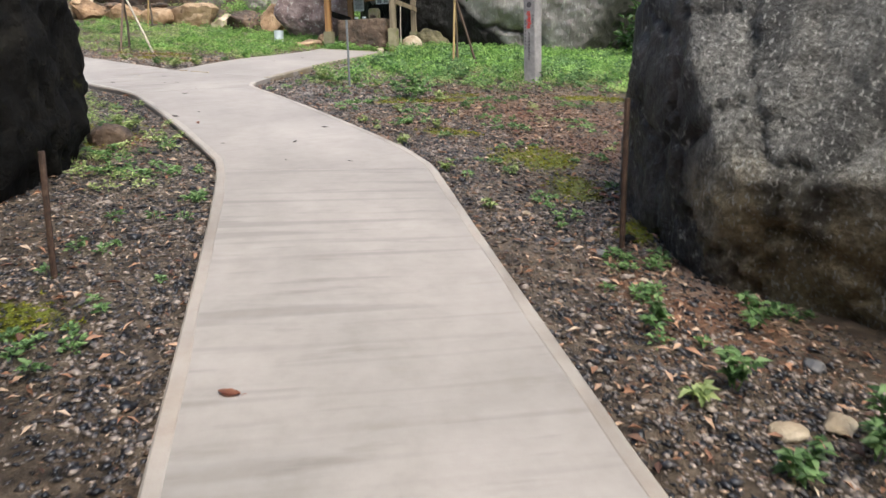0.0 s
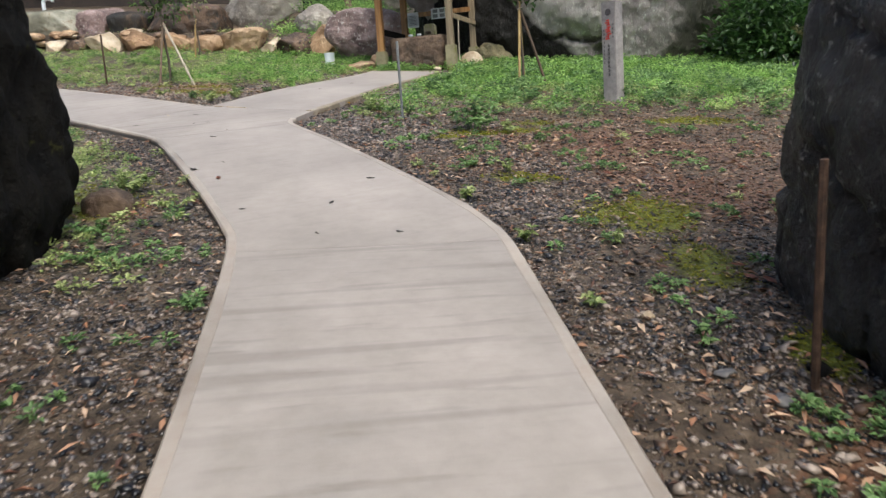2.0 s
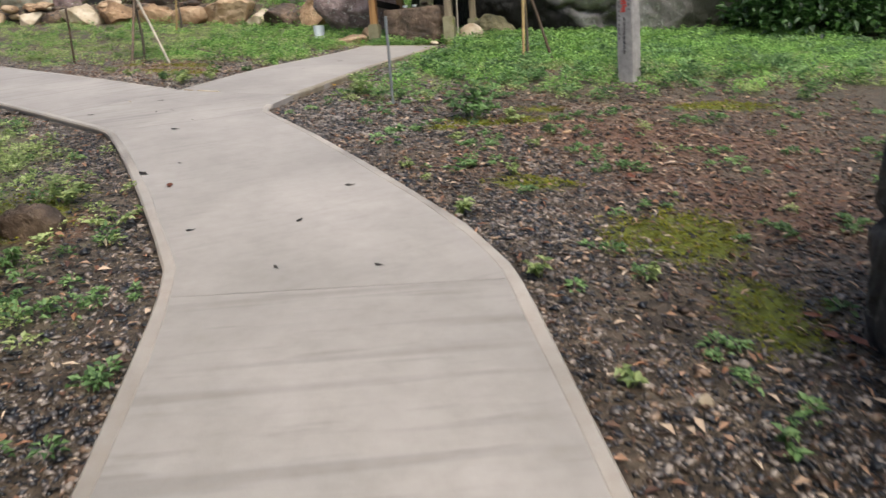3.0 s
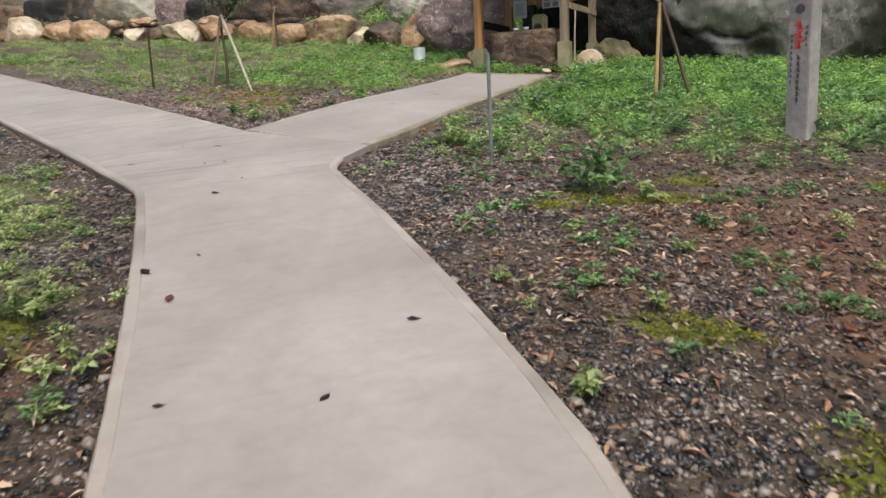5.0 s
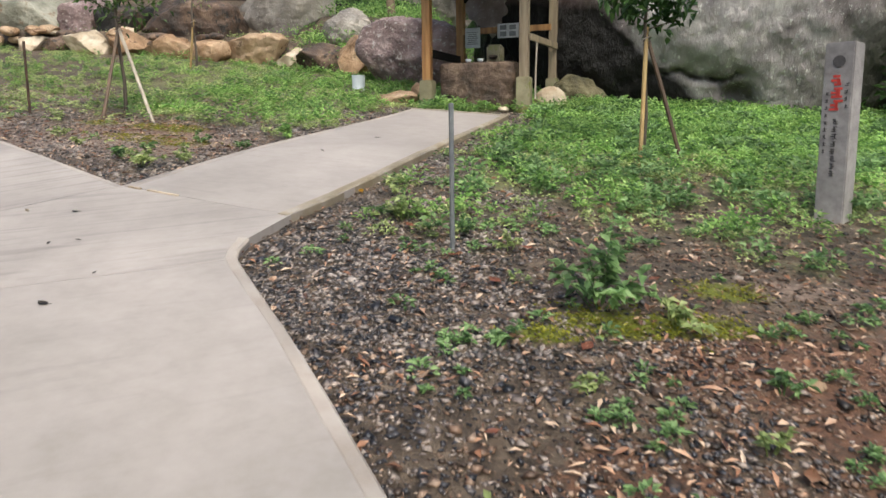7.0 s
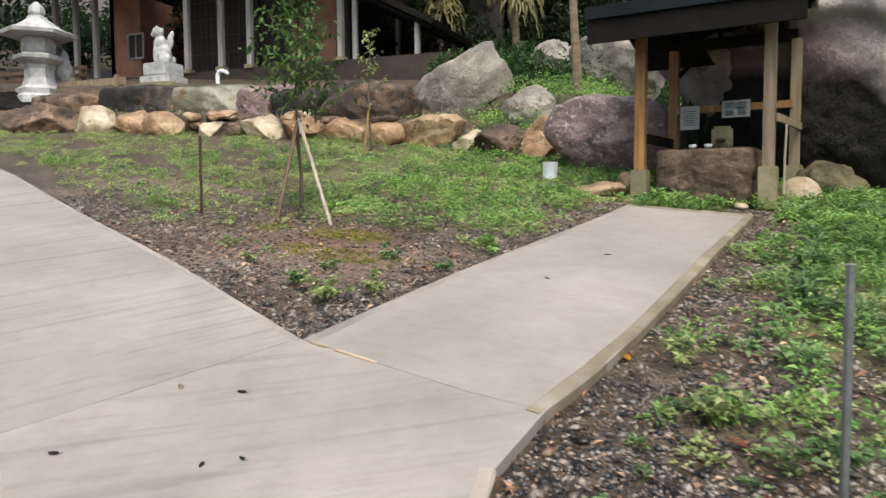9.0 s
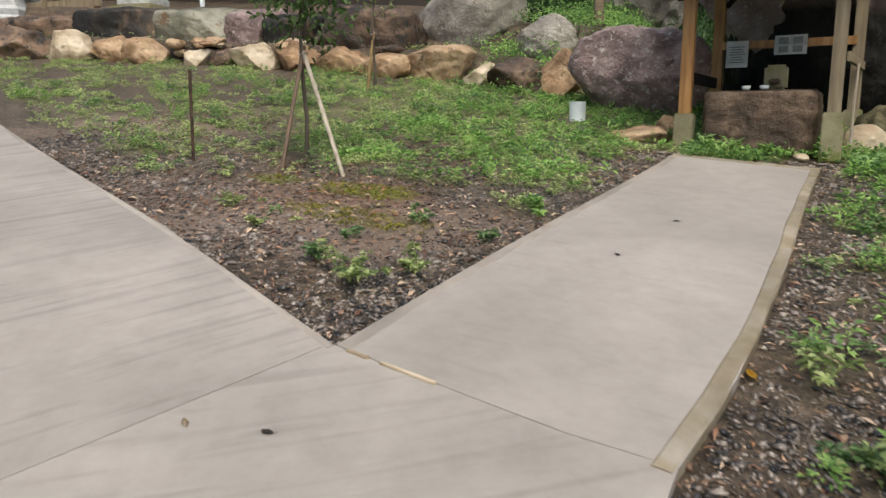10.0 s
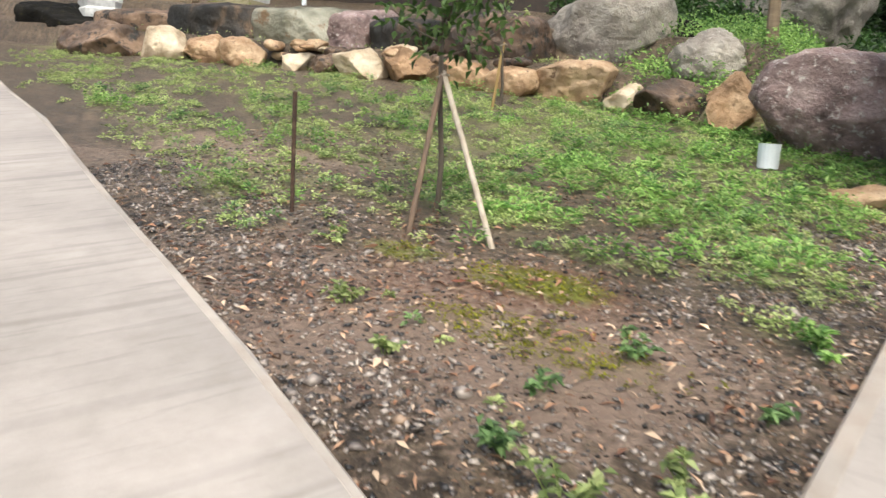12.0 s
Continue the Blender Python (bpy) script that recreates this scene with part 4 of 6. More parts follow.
for x, w, top, mat, label in ((-19.3, 2.6, 0.82, BLACK_ROCK, "low dark boulder on the terrace edge behind a lantern"), (-16.6, 2.1, 0.80, RUST_STONE, "low rusty boulder on the terrace edge"),
                              (-14.3, 2.35, 0.99, DARK_RUST, "dark rusty flat-topped boulder on the terrace edge"), (-12.45, 1.75, 1.02, GREY_GREEN, "grey-green flat-topped boulder on the terrace edge"),
                              (-11.2, 0.8, 1.03, PURPLE_ROCK, "rounded purple-grey boulder on the terrace edge"), (-10.3, 0.9, 0.92, DARK_RUST, "small rusty boulder on the terrace edge"),
                              (-8.70, 2.0, 1.13, RUST_STONE, "rusty brown block of rock on the terrace edge")):
    rock("terrace_boulder", x, 21.2, top - 0.55, (w * 0.52, 0.68, 0.56), int(-x * 10), mat, label, "boulder", cuts=3, depth=0.92, boxy=8.0, rough=0.65, group="boulders of the terrace")



def peak(co):
    k = max(0.0, co.z) / 1.1
    co.x = co.x * (1 - 0.40 * k) + 0.46 * k
    return co


rock("peaked_boulder", -7.15, 22.4, 0.75, (1.3, 0.9, 1.15), 61, GREY_ROCK, "large peaked grey boulder above the stone wall", "boulder", cuts=9, rough=0.9, depth=0.72, boxy=3.2, shape=peak)
rock("grey_rock", -5.17, 21.0, 0.55, (0.56, 0.5, 0.52), 63, GREY_ROCK, "rounded grey rock beside the weeds", "rock", cuts=8, depth=0.7)
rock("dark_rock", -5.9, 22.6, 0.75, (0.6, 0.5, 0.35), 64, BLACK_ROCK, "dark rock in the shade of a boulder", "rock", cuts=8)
def slanted_foot(co):
    """The foot drawn in under one side, as on a tilted block."""
    low = max(0.0, 0.12 - co.z) / 0.8
    co.x = co.x * (1 - 0.45 * low) + 0.30 * low
    co.y *= 1 - 0.4 * low
    return co


rock("purple_rock", -3.40, 18.75, 0.28, (0.98, 0.62, 0.68), 67, PURPLE_ROCK, "purple-brown rock with pale flecks", "rock", cuts=6, depth=0.78, boxy=4.0, rough=0.9, shape=slanted_foot)
rock("slope_rock", -4.0, 25.4, 1.4, (1.3, 1.0, 1.2), 71, GREY_ROCK, "sloping grey rock on the hillside", "rock", cuts=9, depth=0.6)
rock("slope_rock", -5.7, 26.3, 1.5, (0.8, 0.6, 0.55), 73, GREY_ROCK, "pale pointed rock on the hillside", "rock", cuts=10, depth=0.55)
rock("tan_stone", -3.15, 16.55, -0.08, (0.36, 0.22, 0.13), 75, TAN_STONE, "flat tan stone beside the pavilion post", "stone", sub=4)
rock("small_stone", -2.86, 16.75, 0.0, (0.14, 0.12, 0.16), 76, TAN_STONE, "small tan stone behind the pavilion post", "stone", sub=4)
rock("pale_stone", -0.85, 16.55, -0.06, (0.25, 0.2, 0.27), 77, PALE_STONE, "smooth pale rounded stone beside the pavilion", "stone", cuts=3, sub=4, depth=0.85)
rock("mossy_rock", -0.42, 17.3, -0.02, (0.44, 0.32, 0.34), 79, MOSSY_STONE, "low mossy brown rock beside the pavilion", "rock", cuts=9)

# ---------------------------------------------------------------- water pavilion
PAV = upright(-2.66, 16.38, -0.13, 0, 0, -10)
pav = empty("water_pavilion", PAV, "small timber water pavilion with dark metal roof", "pavilion")
PW, PD, PH = 1.46, 1.34, 2.02
for k, (px, py) in enumerate(((0, 0), (PW, 0), (0.1, PD), (PW + 0.16, PD))):
    foot = 0.36 if py == 0 else 0.42
    part("footing", box(0.2, 0.2, foot + 0.14, px, py, -0.14, 0.012), BLOCK, pav, "mossy concrete footing")
    part("post", box(0.125, 0.125, PH - foot, px, py, foot, 0.006), WOOD if px < 0.5 else WOOD_GREY, pav)
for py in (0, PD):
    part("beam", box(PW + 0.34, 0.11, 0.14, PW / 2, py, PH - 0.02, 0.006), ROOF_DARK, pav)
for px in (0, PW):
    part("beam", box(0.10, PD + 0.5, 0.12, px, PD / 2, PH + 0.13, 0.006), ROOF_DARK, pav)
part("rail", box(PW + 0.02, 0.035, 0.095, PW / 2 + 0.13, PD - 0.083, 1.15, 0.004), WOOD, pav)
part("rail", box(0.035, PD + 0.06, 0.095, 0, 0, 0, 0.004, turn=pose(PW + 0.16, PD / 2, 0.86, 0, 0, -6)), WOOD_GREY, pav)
part("rail", box(0.04, PD - 0.1, 0.12, 0, 0, 0, 0.004, turn=pose(0.05, PD / 2, 0.70, 0, 0, -4)), ROOF_DARK, pav, "dark side rail")
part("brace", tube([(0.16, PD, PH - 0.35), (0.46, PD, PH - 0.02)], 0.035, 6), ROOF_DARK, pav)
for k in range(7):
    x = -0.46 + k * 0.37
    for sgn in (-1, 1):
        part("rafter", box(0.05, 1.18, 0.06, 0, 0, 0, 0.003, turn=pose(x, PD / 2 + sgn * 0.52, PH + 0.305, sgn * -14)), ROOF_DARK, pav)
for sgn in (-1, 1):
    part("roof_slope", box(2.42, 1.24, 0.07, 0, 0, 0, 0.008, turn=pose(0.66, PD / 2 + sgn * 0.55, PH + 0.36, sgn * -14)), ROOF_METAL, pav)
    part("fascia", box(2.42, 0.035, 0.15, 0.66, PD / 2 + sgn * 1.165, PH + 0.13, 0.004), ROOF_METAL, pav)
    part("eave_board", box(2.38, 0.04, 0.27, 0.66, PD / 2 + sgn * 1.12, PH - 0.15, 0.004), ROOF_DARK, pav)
    for x in (-0.53, 1.85):
        part("barge_board", box(0.035, 1.2, 0.16, 0, 0, 0, 0.004, turn=pose(x, PD / 2 + sgn * 0.55, PH + 0.27, sgn * -14)), COLUMN if x > 0 else ROOF_METAL, pav)
part("ridge_cap", box(2.46, 0.16, 0.05, 0.66, PD / 2, PH + 0.52, 0.012), ROOF_METAL, pav)


def place(x, y, z, rz=0):
    return PAV @ pose(x, y, z, 0, 0, rz)


def basin_shape(co):
    co.z = min(co.z, 0.315)
    return co


basin = empty("water_basin", place(0.75, 0.34, 0), "rough brown stone water basin with flat rim", "water basin")
part("body", rock_mesh((0.57, 0.38, 0.36), 83, cuts=0, sub=5, boxy=9.0, rough=0.7, shape=basin_shape), BASIN_STONE, basin, shade=True, at=pose(0, 0, 0.27))
part("rim", box(1.08, 0.66, 0.022, 0.0, 0.02, 0.578, 0.010), BASIN_STONE, basin)
rock("stone", -2.26, 16.22, -0.09, (0.15, 0.11, 0.12), 84, BASIN_STONE, "small rough stone in front of the basin", "stone", sub=4)
spout = empty("water_spout", place(0.83, 0.80, 0), "squat stone water spout behind the basin", "water spout")
part("pillar", box(0.20, 0.16, 0.70, 0, 0, -0.05, 0.02), BASIN_STONE, spout)
part("head", box(0.24, 0.20, 0.28, 0, -0.02, 0.63, 0.03), BLOCK, spout)
part("lip", box(0.12, 0.16, 0.05, 0, -0.14, 0.70, 0.015), BASIN_STONE, spout)
for k, x in enumerate((0.60, 0.78)):
    bm = tube([(0, 0, 0), (0, 0, 0.012), (0, 0, 0.04), (0, 0, 0.042), (0, 0, 0.012)], [0.03, 0.042, 0.05, 0.043, 0.03], 14)
    tagged(part("white_cup", bm, PLASTIC, shade=False, at=place(x, 0.12, 0.61)), "small white cup on the basin rim", "cup", "cups on the basin")
for k, (x, w, h, z) in enumerate(((0.335, 0.25, 0.315, 0.935), (0.92, 0.35, 0.225, 1.065))):
    sheet = empty("notice_sheet", place(x, PD - 0.106, z, 2 - 3 * k), "white laminated notice with grey print pinned to the rail" if k == 0 else "white laminated sheet with four grey pictures pinned to the rail", "notice")
    bm = bmesh.new()
    n = 8
    grid = [[bm.verts.new((-w / 2 + w * i / n, -0.006 - 0.008 * math.sin(3 * i / n + j), h * j / 4)) for i in range(n + 1)] for j in range(5)]
    for j in range(4):
        for i in range(n):
            bm.faces.new((grid[j][i], grid[j][i + 1], grid[j + 1][i + 1], grid[j + 1][i]))
    bmesh.ops.solidify(bm, geom=bm.faces[:], thickness=0.002)
    part("paper", bm, PAPER, sheet)
    if k == 0:
        for j in range(7):
            part("print_line", box(w * (0.72 - 0.09 * (j % 3)), 0.002, 0.010, 0, -0.020, h * 0.18 + j * h * 0.095, 0), PRINT, sheet)
    else:
        for j in range(4):
            part("picture", box(w * 0.30, 0.002, h * 0.32, (-0.22 if j % 2 else 0.22) * w, -0.020, h * (0.12 if j < 2 else 0.56), 0), PRINT, sheet)
pole = tube([(0, 0, 0), (0.0, 0.02, 0.4), (0.01, 0.045, 0.78)], [0.014, 0.013, 0.012], 8)
tagged(part("bamboo_pole", pole, BAMBOO_PALE, at=place(PW + 0.17, -0.05, 0.05)), "pale bamboo pole leaning on the side rail", "pole")
rock("small_stone", -1.50, 15.98, -0.07, (0.08, 0.05, 0.04), 86, PALE_STONE, "small pale stone at the path end", "stone", sub=3)

# ---------------------------------------------------------------- inscribed granite post
sign = empty("inscribed_post", upright(1.27, 11.1, 0.0, 0, 0, -38), "square grey granite post with red and black writing", "stone post")
bm = box(0.195, 0.195, 1.34, 0, 0, -0.08, 0.008)
part("shaft", bm, POST_GRANITE, sign)
front = -0.0995
part("emblem", tube([(0, front + 0.002, 1.13), (0, front - 0.002, 1.13)], 0.042, 10), INK, sign, "dark grey crest")
rng = random.Random(3)


def strokes(x, z, w, h, count, mat, thick, name):
    """One written character that cannot be read, as a few plain bars."""
    bm = bmesh.new()
    for k in range(count):
        flat = k % 2 == 0
        ln = (w if flat else h) * rng.uniform(0.5, 0.95)
        box(ln if flat else thick, 0.003, thick if flat else ln, x + rng.uniform(-0.2, 0.2) * w, front - 0.0005, z + (h * k / count if flat else h * 0.05), 0, bm=bm)
    return part(name, bm, mat, sign)


for k in range(3):
    strokes(0.0, 0.965 - 0.085 * k, 0.075, 0.07, 5, RED_PAINT, 0.017, "red_character")
for k in range(8):
    strokes(0.0, 0.70 - 0.052 * k, 0.036, 0.038, 5, INK, 0.006, "character")
for k in range(9):
    strokes(-0.062, 0.90 - 0.05 * k, 0.026, 0.03, 4, INK, 0.005, "character")
for k in range(4):
    strokes(0.062, 0.96 - 0.05 * k, 0.026, 0.03, 4, INK, 0.005, "character")

# ---------------------------------------------------------------- stakes, supports and young trees


def stake(x, y, h, mat, label, lean=(0, 0), r=0.013, below=0.06):
    z = float(ground_z(np.array([x]), np.array([y]))[0])
    bm = tube([(0, 0, -below), (lean[0] * 0.5, lean[1] * 0.5, h * 0.5), (lean[0], lean[1], h), (lean[0], lean[1], h + 0.004)], [r, r, r, r * 0.7], 8, wobble=0.12)
    return tagged(part("stake", bm, mat, at=upright(x, y, z)), label, "stake")


stake(1.04, 3.93, 0.86, RUST, "thin rusted steel stake standing by a boulder", (0.02, 0.0), 0.017)
stake(-1.92, 3.25, 0.62, RUST, "thin rusted steel stake leaning by the path", (0.0, 0.03), 0.016)
stake(-1.34, 9.84, 0.88, STEEL, "thin grey steel stake in the weeds", (0.0, 0.0), 0.016)
stake(-6.95, 13.45, 0.83, RUST, "thin rusted steel stake near a young tree", (0.01, 0.0), 0.016)


def tree_crown(seed, branches, leaf, n, spread):
    """Leaves along twigs: roots and directions for leaves()."""
    r = np.random.default_rng(seed)
    pts, dirs = [], []
    for b in branches:
        a, c = np.array(b[0]), np.array(b[1])
        u = r.uniform(0.15, 1.05, n)[:, None]
        q = a + (c - a) * u + r.normal(0, spread, (n, 3))
        pts.append(q)
        dirs.append(r.normal(0, 1, (n, 3)) + np.array([0, 0, -0.25]))
    return leaves(np.concatenate(pts), np.concatenate(dirs), leaf * r.uniform(0.6, 1.3, n * len(branches)), leaf * 0.5, seed)


def young_tree(x, y, top, crown_from, seed, leaf_mat, label, feet, tie, spread=0.06, per=46, reach=0.45, count=16, lean=0.0, leaf=0.085):
    z = float(ground_z(np.array([x]), np.array([y]))[0])
    tree = empty("young_tree", upright(x, y, z), label, "tree")
    r = random.Random(seed)
    pts = [(lean * (-0.05 + (top + 0.05) * k / 6) + 0.02 * math.sin(k * 1.7), 0.02 * math.cos(k * 1.3), -0.05 + (top + 0.05) * k / 6) for k in range(7)]
    part("trunk", tube(pts, [0.024 - 0.0026 * k for k in range(7)], 8, wobble=0.1), BARK, tree)
    bs = []
    for k in range(count):
        h = crown_from + (top - crown_from) * k / (count - 1)
        a = k * 2.4 + r.random()
        l = reach * (1.05 - 0.55 * k / count) * r.uniform(0.5, 1.1)
        b = ((lean * h, 0, h - 0.1), (lean * h + l * math.cos(a), l * math.sin(a), h + 0.35 * l))
        bs.append(b)
        part("branch", tube([b[0], (lean * h + 0.55 * (b[1][0] - lean * h), 0.55 * b[1][1], h), b[1]], [0.009, 0.006, 0.003], 5), BARK, tree)
    v, f = tree_crown(seed, bs, leaf, per, spread)
    raw("crown", v, f, leaf_mat, tree)
    for fx, fy, mat, up in feet:
        fz = float(ground_z(np.array([fx]), np.array([fy]))[0])
        foot = upright(fx, fy, fz)
        root = foot.translation - tree.matrix_basis.translation
        d = Vector((lean * tie + 0.02 * root.x, 0.02 * root.y, tie))
        way = d - root
        way += way.normalized() * up
        tagged(part("support_pole", tube([(0, 0, -0.03), way * 0.5, way], 0.021, 8, wobble=0.1), mat, at=foot),
               "pale wooden prop pole tied to a young tree" if mat is BAMBOO_PALE else "brown wooden prop pole tied to a young tree", "prop pole")
    part("tie", tube([(lean * tie - 0.035, -0.03, tie - 0.02), (lean * tie + 0.04, -0.035, tie + 0.005), (lean * tie + 0.035, 0.03, tie)], 0.008, 6), BAMBOO_PALE, tree, "pale twine tie")
    return tree


young_tree(-6.13, 14.1, 2.6, 1.22, 11, TREE_LEAF, "young tree with small green crown tied to prop poles", ((-6.0, 13.42, BAMBOO_DARK, 0.08), (-5.46, 13.6, BAMBOO_PALE, 0.06)), 1.0, per=62, spread=0.085, reach=0.52, lean=0.0, leaf=0.09)
young_tree(0.12, 13.05, 2.7, 1.35, 17, SHRUB, "young tree with dark leaves tied to prop poles", ((0.06, 12.70, YELLOW_POLE, 0.10), (0.5, 13.0, BAMBOO_DARK, 0.08), (0.15, 13.4, YELLOW_POLE, 0.05)), 1.18, per=85, reach=0.55, spread=0.07, lean=0.0, leaf=0.12)
young_tree(-7.45, 18.6, 2.1, 1.2, 19, WEED, "thin sapling with few light green leaves and a stake", ((-7.52, 18.5, YELLOW_POLE, 0.03),), 0.85, per=14, reach=0.32, count=9, spread=0.04)

# white container in the weeds
bm = tube([(0, 0, 0), (0, 0, 0.01), (0, 0, 0.25), (0, 0, 0.26), (0, 0, 0.255), (0, 0, 0.03)], [0.095, 0.105, 0.11, 0.112, 0.102, 0.095], 20)
tagged(part("white_container", bm, PLASTIC, at=upright(-4.03, 17.5, -0.135)), "white plastic container standing in the weeds", "container")

# ---------------------------------------------------------------- shrine hall on the terrace
SH = upright(-17.4, 26.0, 1.1) @ pose(17.0, 0, 0)
hall = empty("shrine_hall", SH, "brown-walled shrine hall with grey columns and dark eaves", "building")
part("floor_platform", box(14.0, 5.5, 0.75, -15.2, 2.7, -0.65, 0.02), LATTICE, hall)
part("wall", box(1.30, 0.2, 3.4, -20.32, 1.2, 0.1, 0.01), PLASTER, hall)
part("wall", box(1.6, 0.2, 3.4, -13.05, 1.2, 0.1, 0.01), PLASTER, hall)
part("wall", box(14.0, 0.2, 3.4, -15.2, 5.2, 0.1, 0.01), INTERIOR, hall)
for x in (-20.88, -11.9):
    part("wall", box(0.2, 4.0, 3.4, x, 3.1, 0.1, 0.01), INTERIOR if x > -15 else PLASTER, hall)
win = empty("window", pose(-19.85, 1.07, 0.95))
win.parent = hall
for dx, w, dz, h in ((-0.32, 0.05, 0, 0.85), (0.32, 0.05, 0, 0.85), (0, 0.6, 0, 0.05), (0, 0.6, 0.8, 0.05), (0, 0.03, 0.05, 0.75)):
    part("frame", box(w, 0.06, h, dx, 0, dz, 0.004), COLUMN, win)
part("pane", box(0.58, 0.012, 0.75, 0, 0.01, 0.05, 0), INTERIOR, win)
for k, x in enumerate((-22.85, -21.95, -21.1, -16.83, -15.57, -14.54, -11.5)):
    part("column", box(0.165, 0.165, 3.3, x, 0.0 if x > -19 else 0.6, 0.1, 0.015), COLUMN, hall)
    part("column_base", box(0.30, 0.30, 0.12, x, 0.0 if x > -19 else 0.6, 0.08, 0.015), BLOCK, hall)
for x in (-17.2, -15.75, -14.3):
    door = empty("lattice_door", pose(x, 1.2, 0.15))
    door.parent = hall
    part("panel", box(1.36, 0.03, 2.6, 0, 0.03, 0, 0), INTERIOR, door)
    for k in range(7):
        part("bar", box(0.035, 0.035, 2.6, -0.62 + k * 0.206, 0, 0, 0.003), LATTICE, door)
    for k in range(5):
        part("bar", box(1.3, 0.03, 0.04, 0, -0.004, 0.2 + k * 0.55, 0.003), LATTICE, door)
part("beam", box(11.0, 0.22, 0.26, -16.4, 0.0, 3.2, 0.01), COLUMN, hall)
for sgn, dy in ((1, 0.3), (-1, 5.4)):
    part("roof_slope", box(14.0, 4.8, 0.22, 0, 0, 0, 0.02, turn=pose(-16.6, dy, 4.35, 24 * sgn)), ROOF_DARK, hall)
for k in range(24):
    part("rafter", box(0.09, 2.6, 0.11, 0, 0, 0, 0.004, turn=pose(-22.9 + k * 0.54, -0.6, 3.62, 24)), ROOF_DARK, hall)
lean = empty("side_roof", upright(-10.6, 27.6, 1.1), "dark low lean-to roof beside the shrine hall", "roof")
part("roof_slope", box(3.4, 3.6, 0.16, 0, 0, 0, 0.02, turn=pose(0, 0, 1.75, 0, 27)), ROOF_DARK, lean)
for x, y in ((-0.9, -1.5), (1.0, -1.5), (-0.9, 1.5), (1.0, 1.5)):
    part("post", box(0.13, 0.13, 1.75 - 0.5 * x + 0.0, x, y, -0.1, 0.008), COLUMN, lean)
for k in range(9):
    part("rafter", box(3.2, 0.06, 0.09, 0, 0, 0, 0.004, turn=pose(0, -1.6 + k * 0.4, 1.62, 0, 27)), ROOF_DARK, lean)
railing = empty("timber_railing", upright(-20.3, 23.2, 0.93), "low brown timber railing on the terrace", "railing")
for k in range(6):
    part("post", box(0.1, 0.1, 0.5, -2.0 + k * 0.75, 0, -0.08, 0.006), BAMBOO_DARK, railing)
for z in (0.12, 0.32):
    part("rail", box(4.1, 0.05, 0.10, -0.1, -0.07, z, 0.005), BAMBOO_DARK, railing)

edging = empty("timber_edging", upright(-19.0, 21.9, 0.42), "dark brown timber boards holding the terrace edge", "edging")
for z in (0.0, 0.2, 0.4):
    part("board", box(6.2, 0.07, 0.19, 0, 0.004 * z, z, 0.006), RUST_STONE if z == 0.2 else WOOD_GREY, edging)
for k in range(5):
    part("peg", box(0.09, 0.09, 0.75, -2.9 + 1.45 * k, -0.085, -0.1, 0.008), WOOD_GREY, edging)

# guardian beast, one plain carved mesh on its plinth
bm = bmesh.new()
for (x, y, z), (a, b, c) in (((0, 0, 0.28), (0.26, 0.19, 0.30)), ((-0.06, 0, 0.55), (0.19, 0.16, 0.26)), ((-0.12, -0.02, 0.88), (0.16, 0.15, 0.16)), ((-0.23, -0.03, 0.83), (0.09, 0.09, 0.08)),
                             ((-0.16, -0.11, 0.25), (0.07, 0.07, 0.27)), ((-0.16, 0.11, 0.25), (0.07, 0.07, 0.27)), ((0.14, -0.15, 0.12), (0.18, 0.09, 0.14)), ((0.14, 0.15, 0.12), (0.18, 0.09, 0.14)),
                             ((0.24, 0, 0.62), (0.09, 0.07, 0.22)), ((0.30, 0, 0.82), (0.06, 0.05, 0.10)), ((-0.08, -0.14, 0.98), (0.05, 0.04, 0.07)), ((-0.08, 0.14, 0.98), (0.05, 0.04, 0.07))):
    g = bmesh.ops.create_icosphere(bm, subdivisions=3, radius=1.0)
    for v in g["verts"]:
        n = 1 + 0.14 * noise.noise(v.co * 4 + Vector((x * 9, y * 9, z * 9)))
        v.co = Vector((x + v.co.x * a * n, y + v.co.y * b * n, z + v.co.z * c * n))
beast = tagged(part("guardian_statue", bm, CARVED, shade=True, at=upright(-15.45, 22.8, 0.66) @ pose(0, 0, 0.86, 0, 0, 12) @ Matrix.Scale(0.92, 4)), "pale carved stone guardian lion statue on a plinth", "statue")
melt = beast.modifiers.new("melt", "REMESH")
melt.mode, melt.voxel_size, melt.use_smooth_shade = "VOXEL", 0.025, True
plinth = empty("statue_plinth", upright(-15.45, 22.8, 0.66), "pale stepped granite plinth under a statue", "plinth")
for k, (w, h, z) in enumerate(((1.25, 0.32, 0.0), (0.95, 0.20, 0.32), (0.80, 0.34, 0.52))):
    part("step", box(w, w * 0.8, h, 0, 0, z, 0.03), CARVED if k else BLOCK, plinth)

# stone lantern
lan = empty("stone_lantern", upright(-18.45, 21.6, 0.50), "pale granite garden lantern with hexagonal roof", "stone lantern")
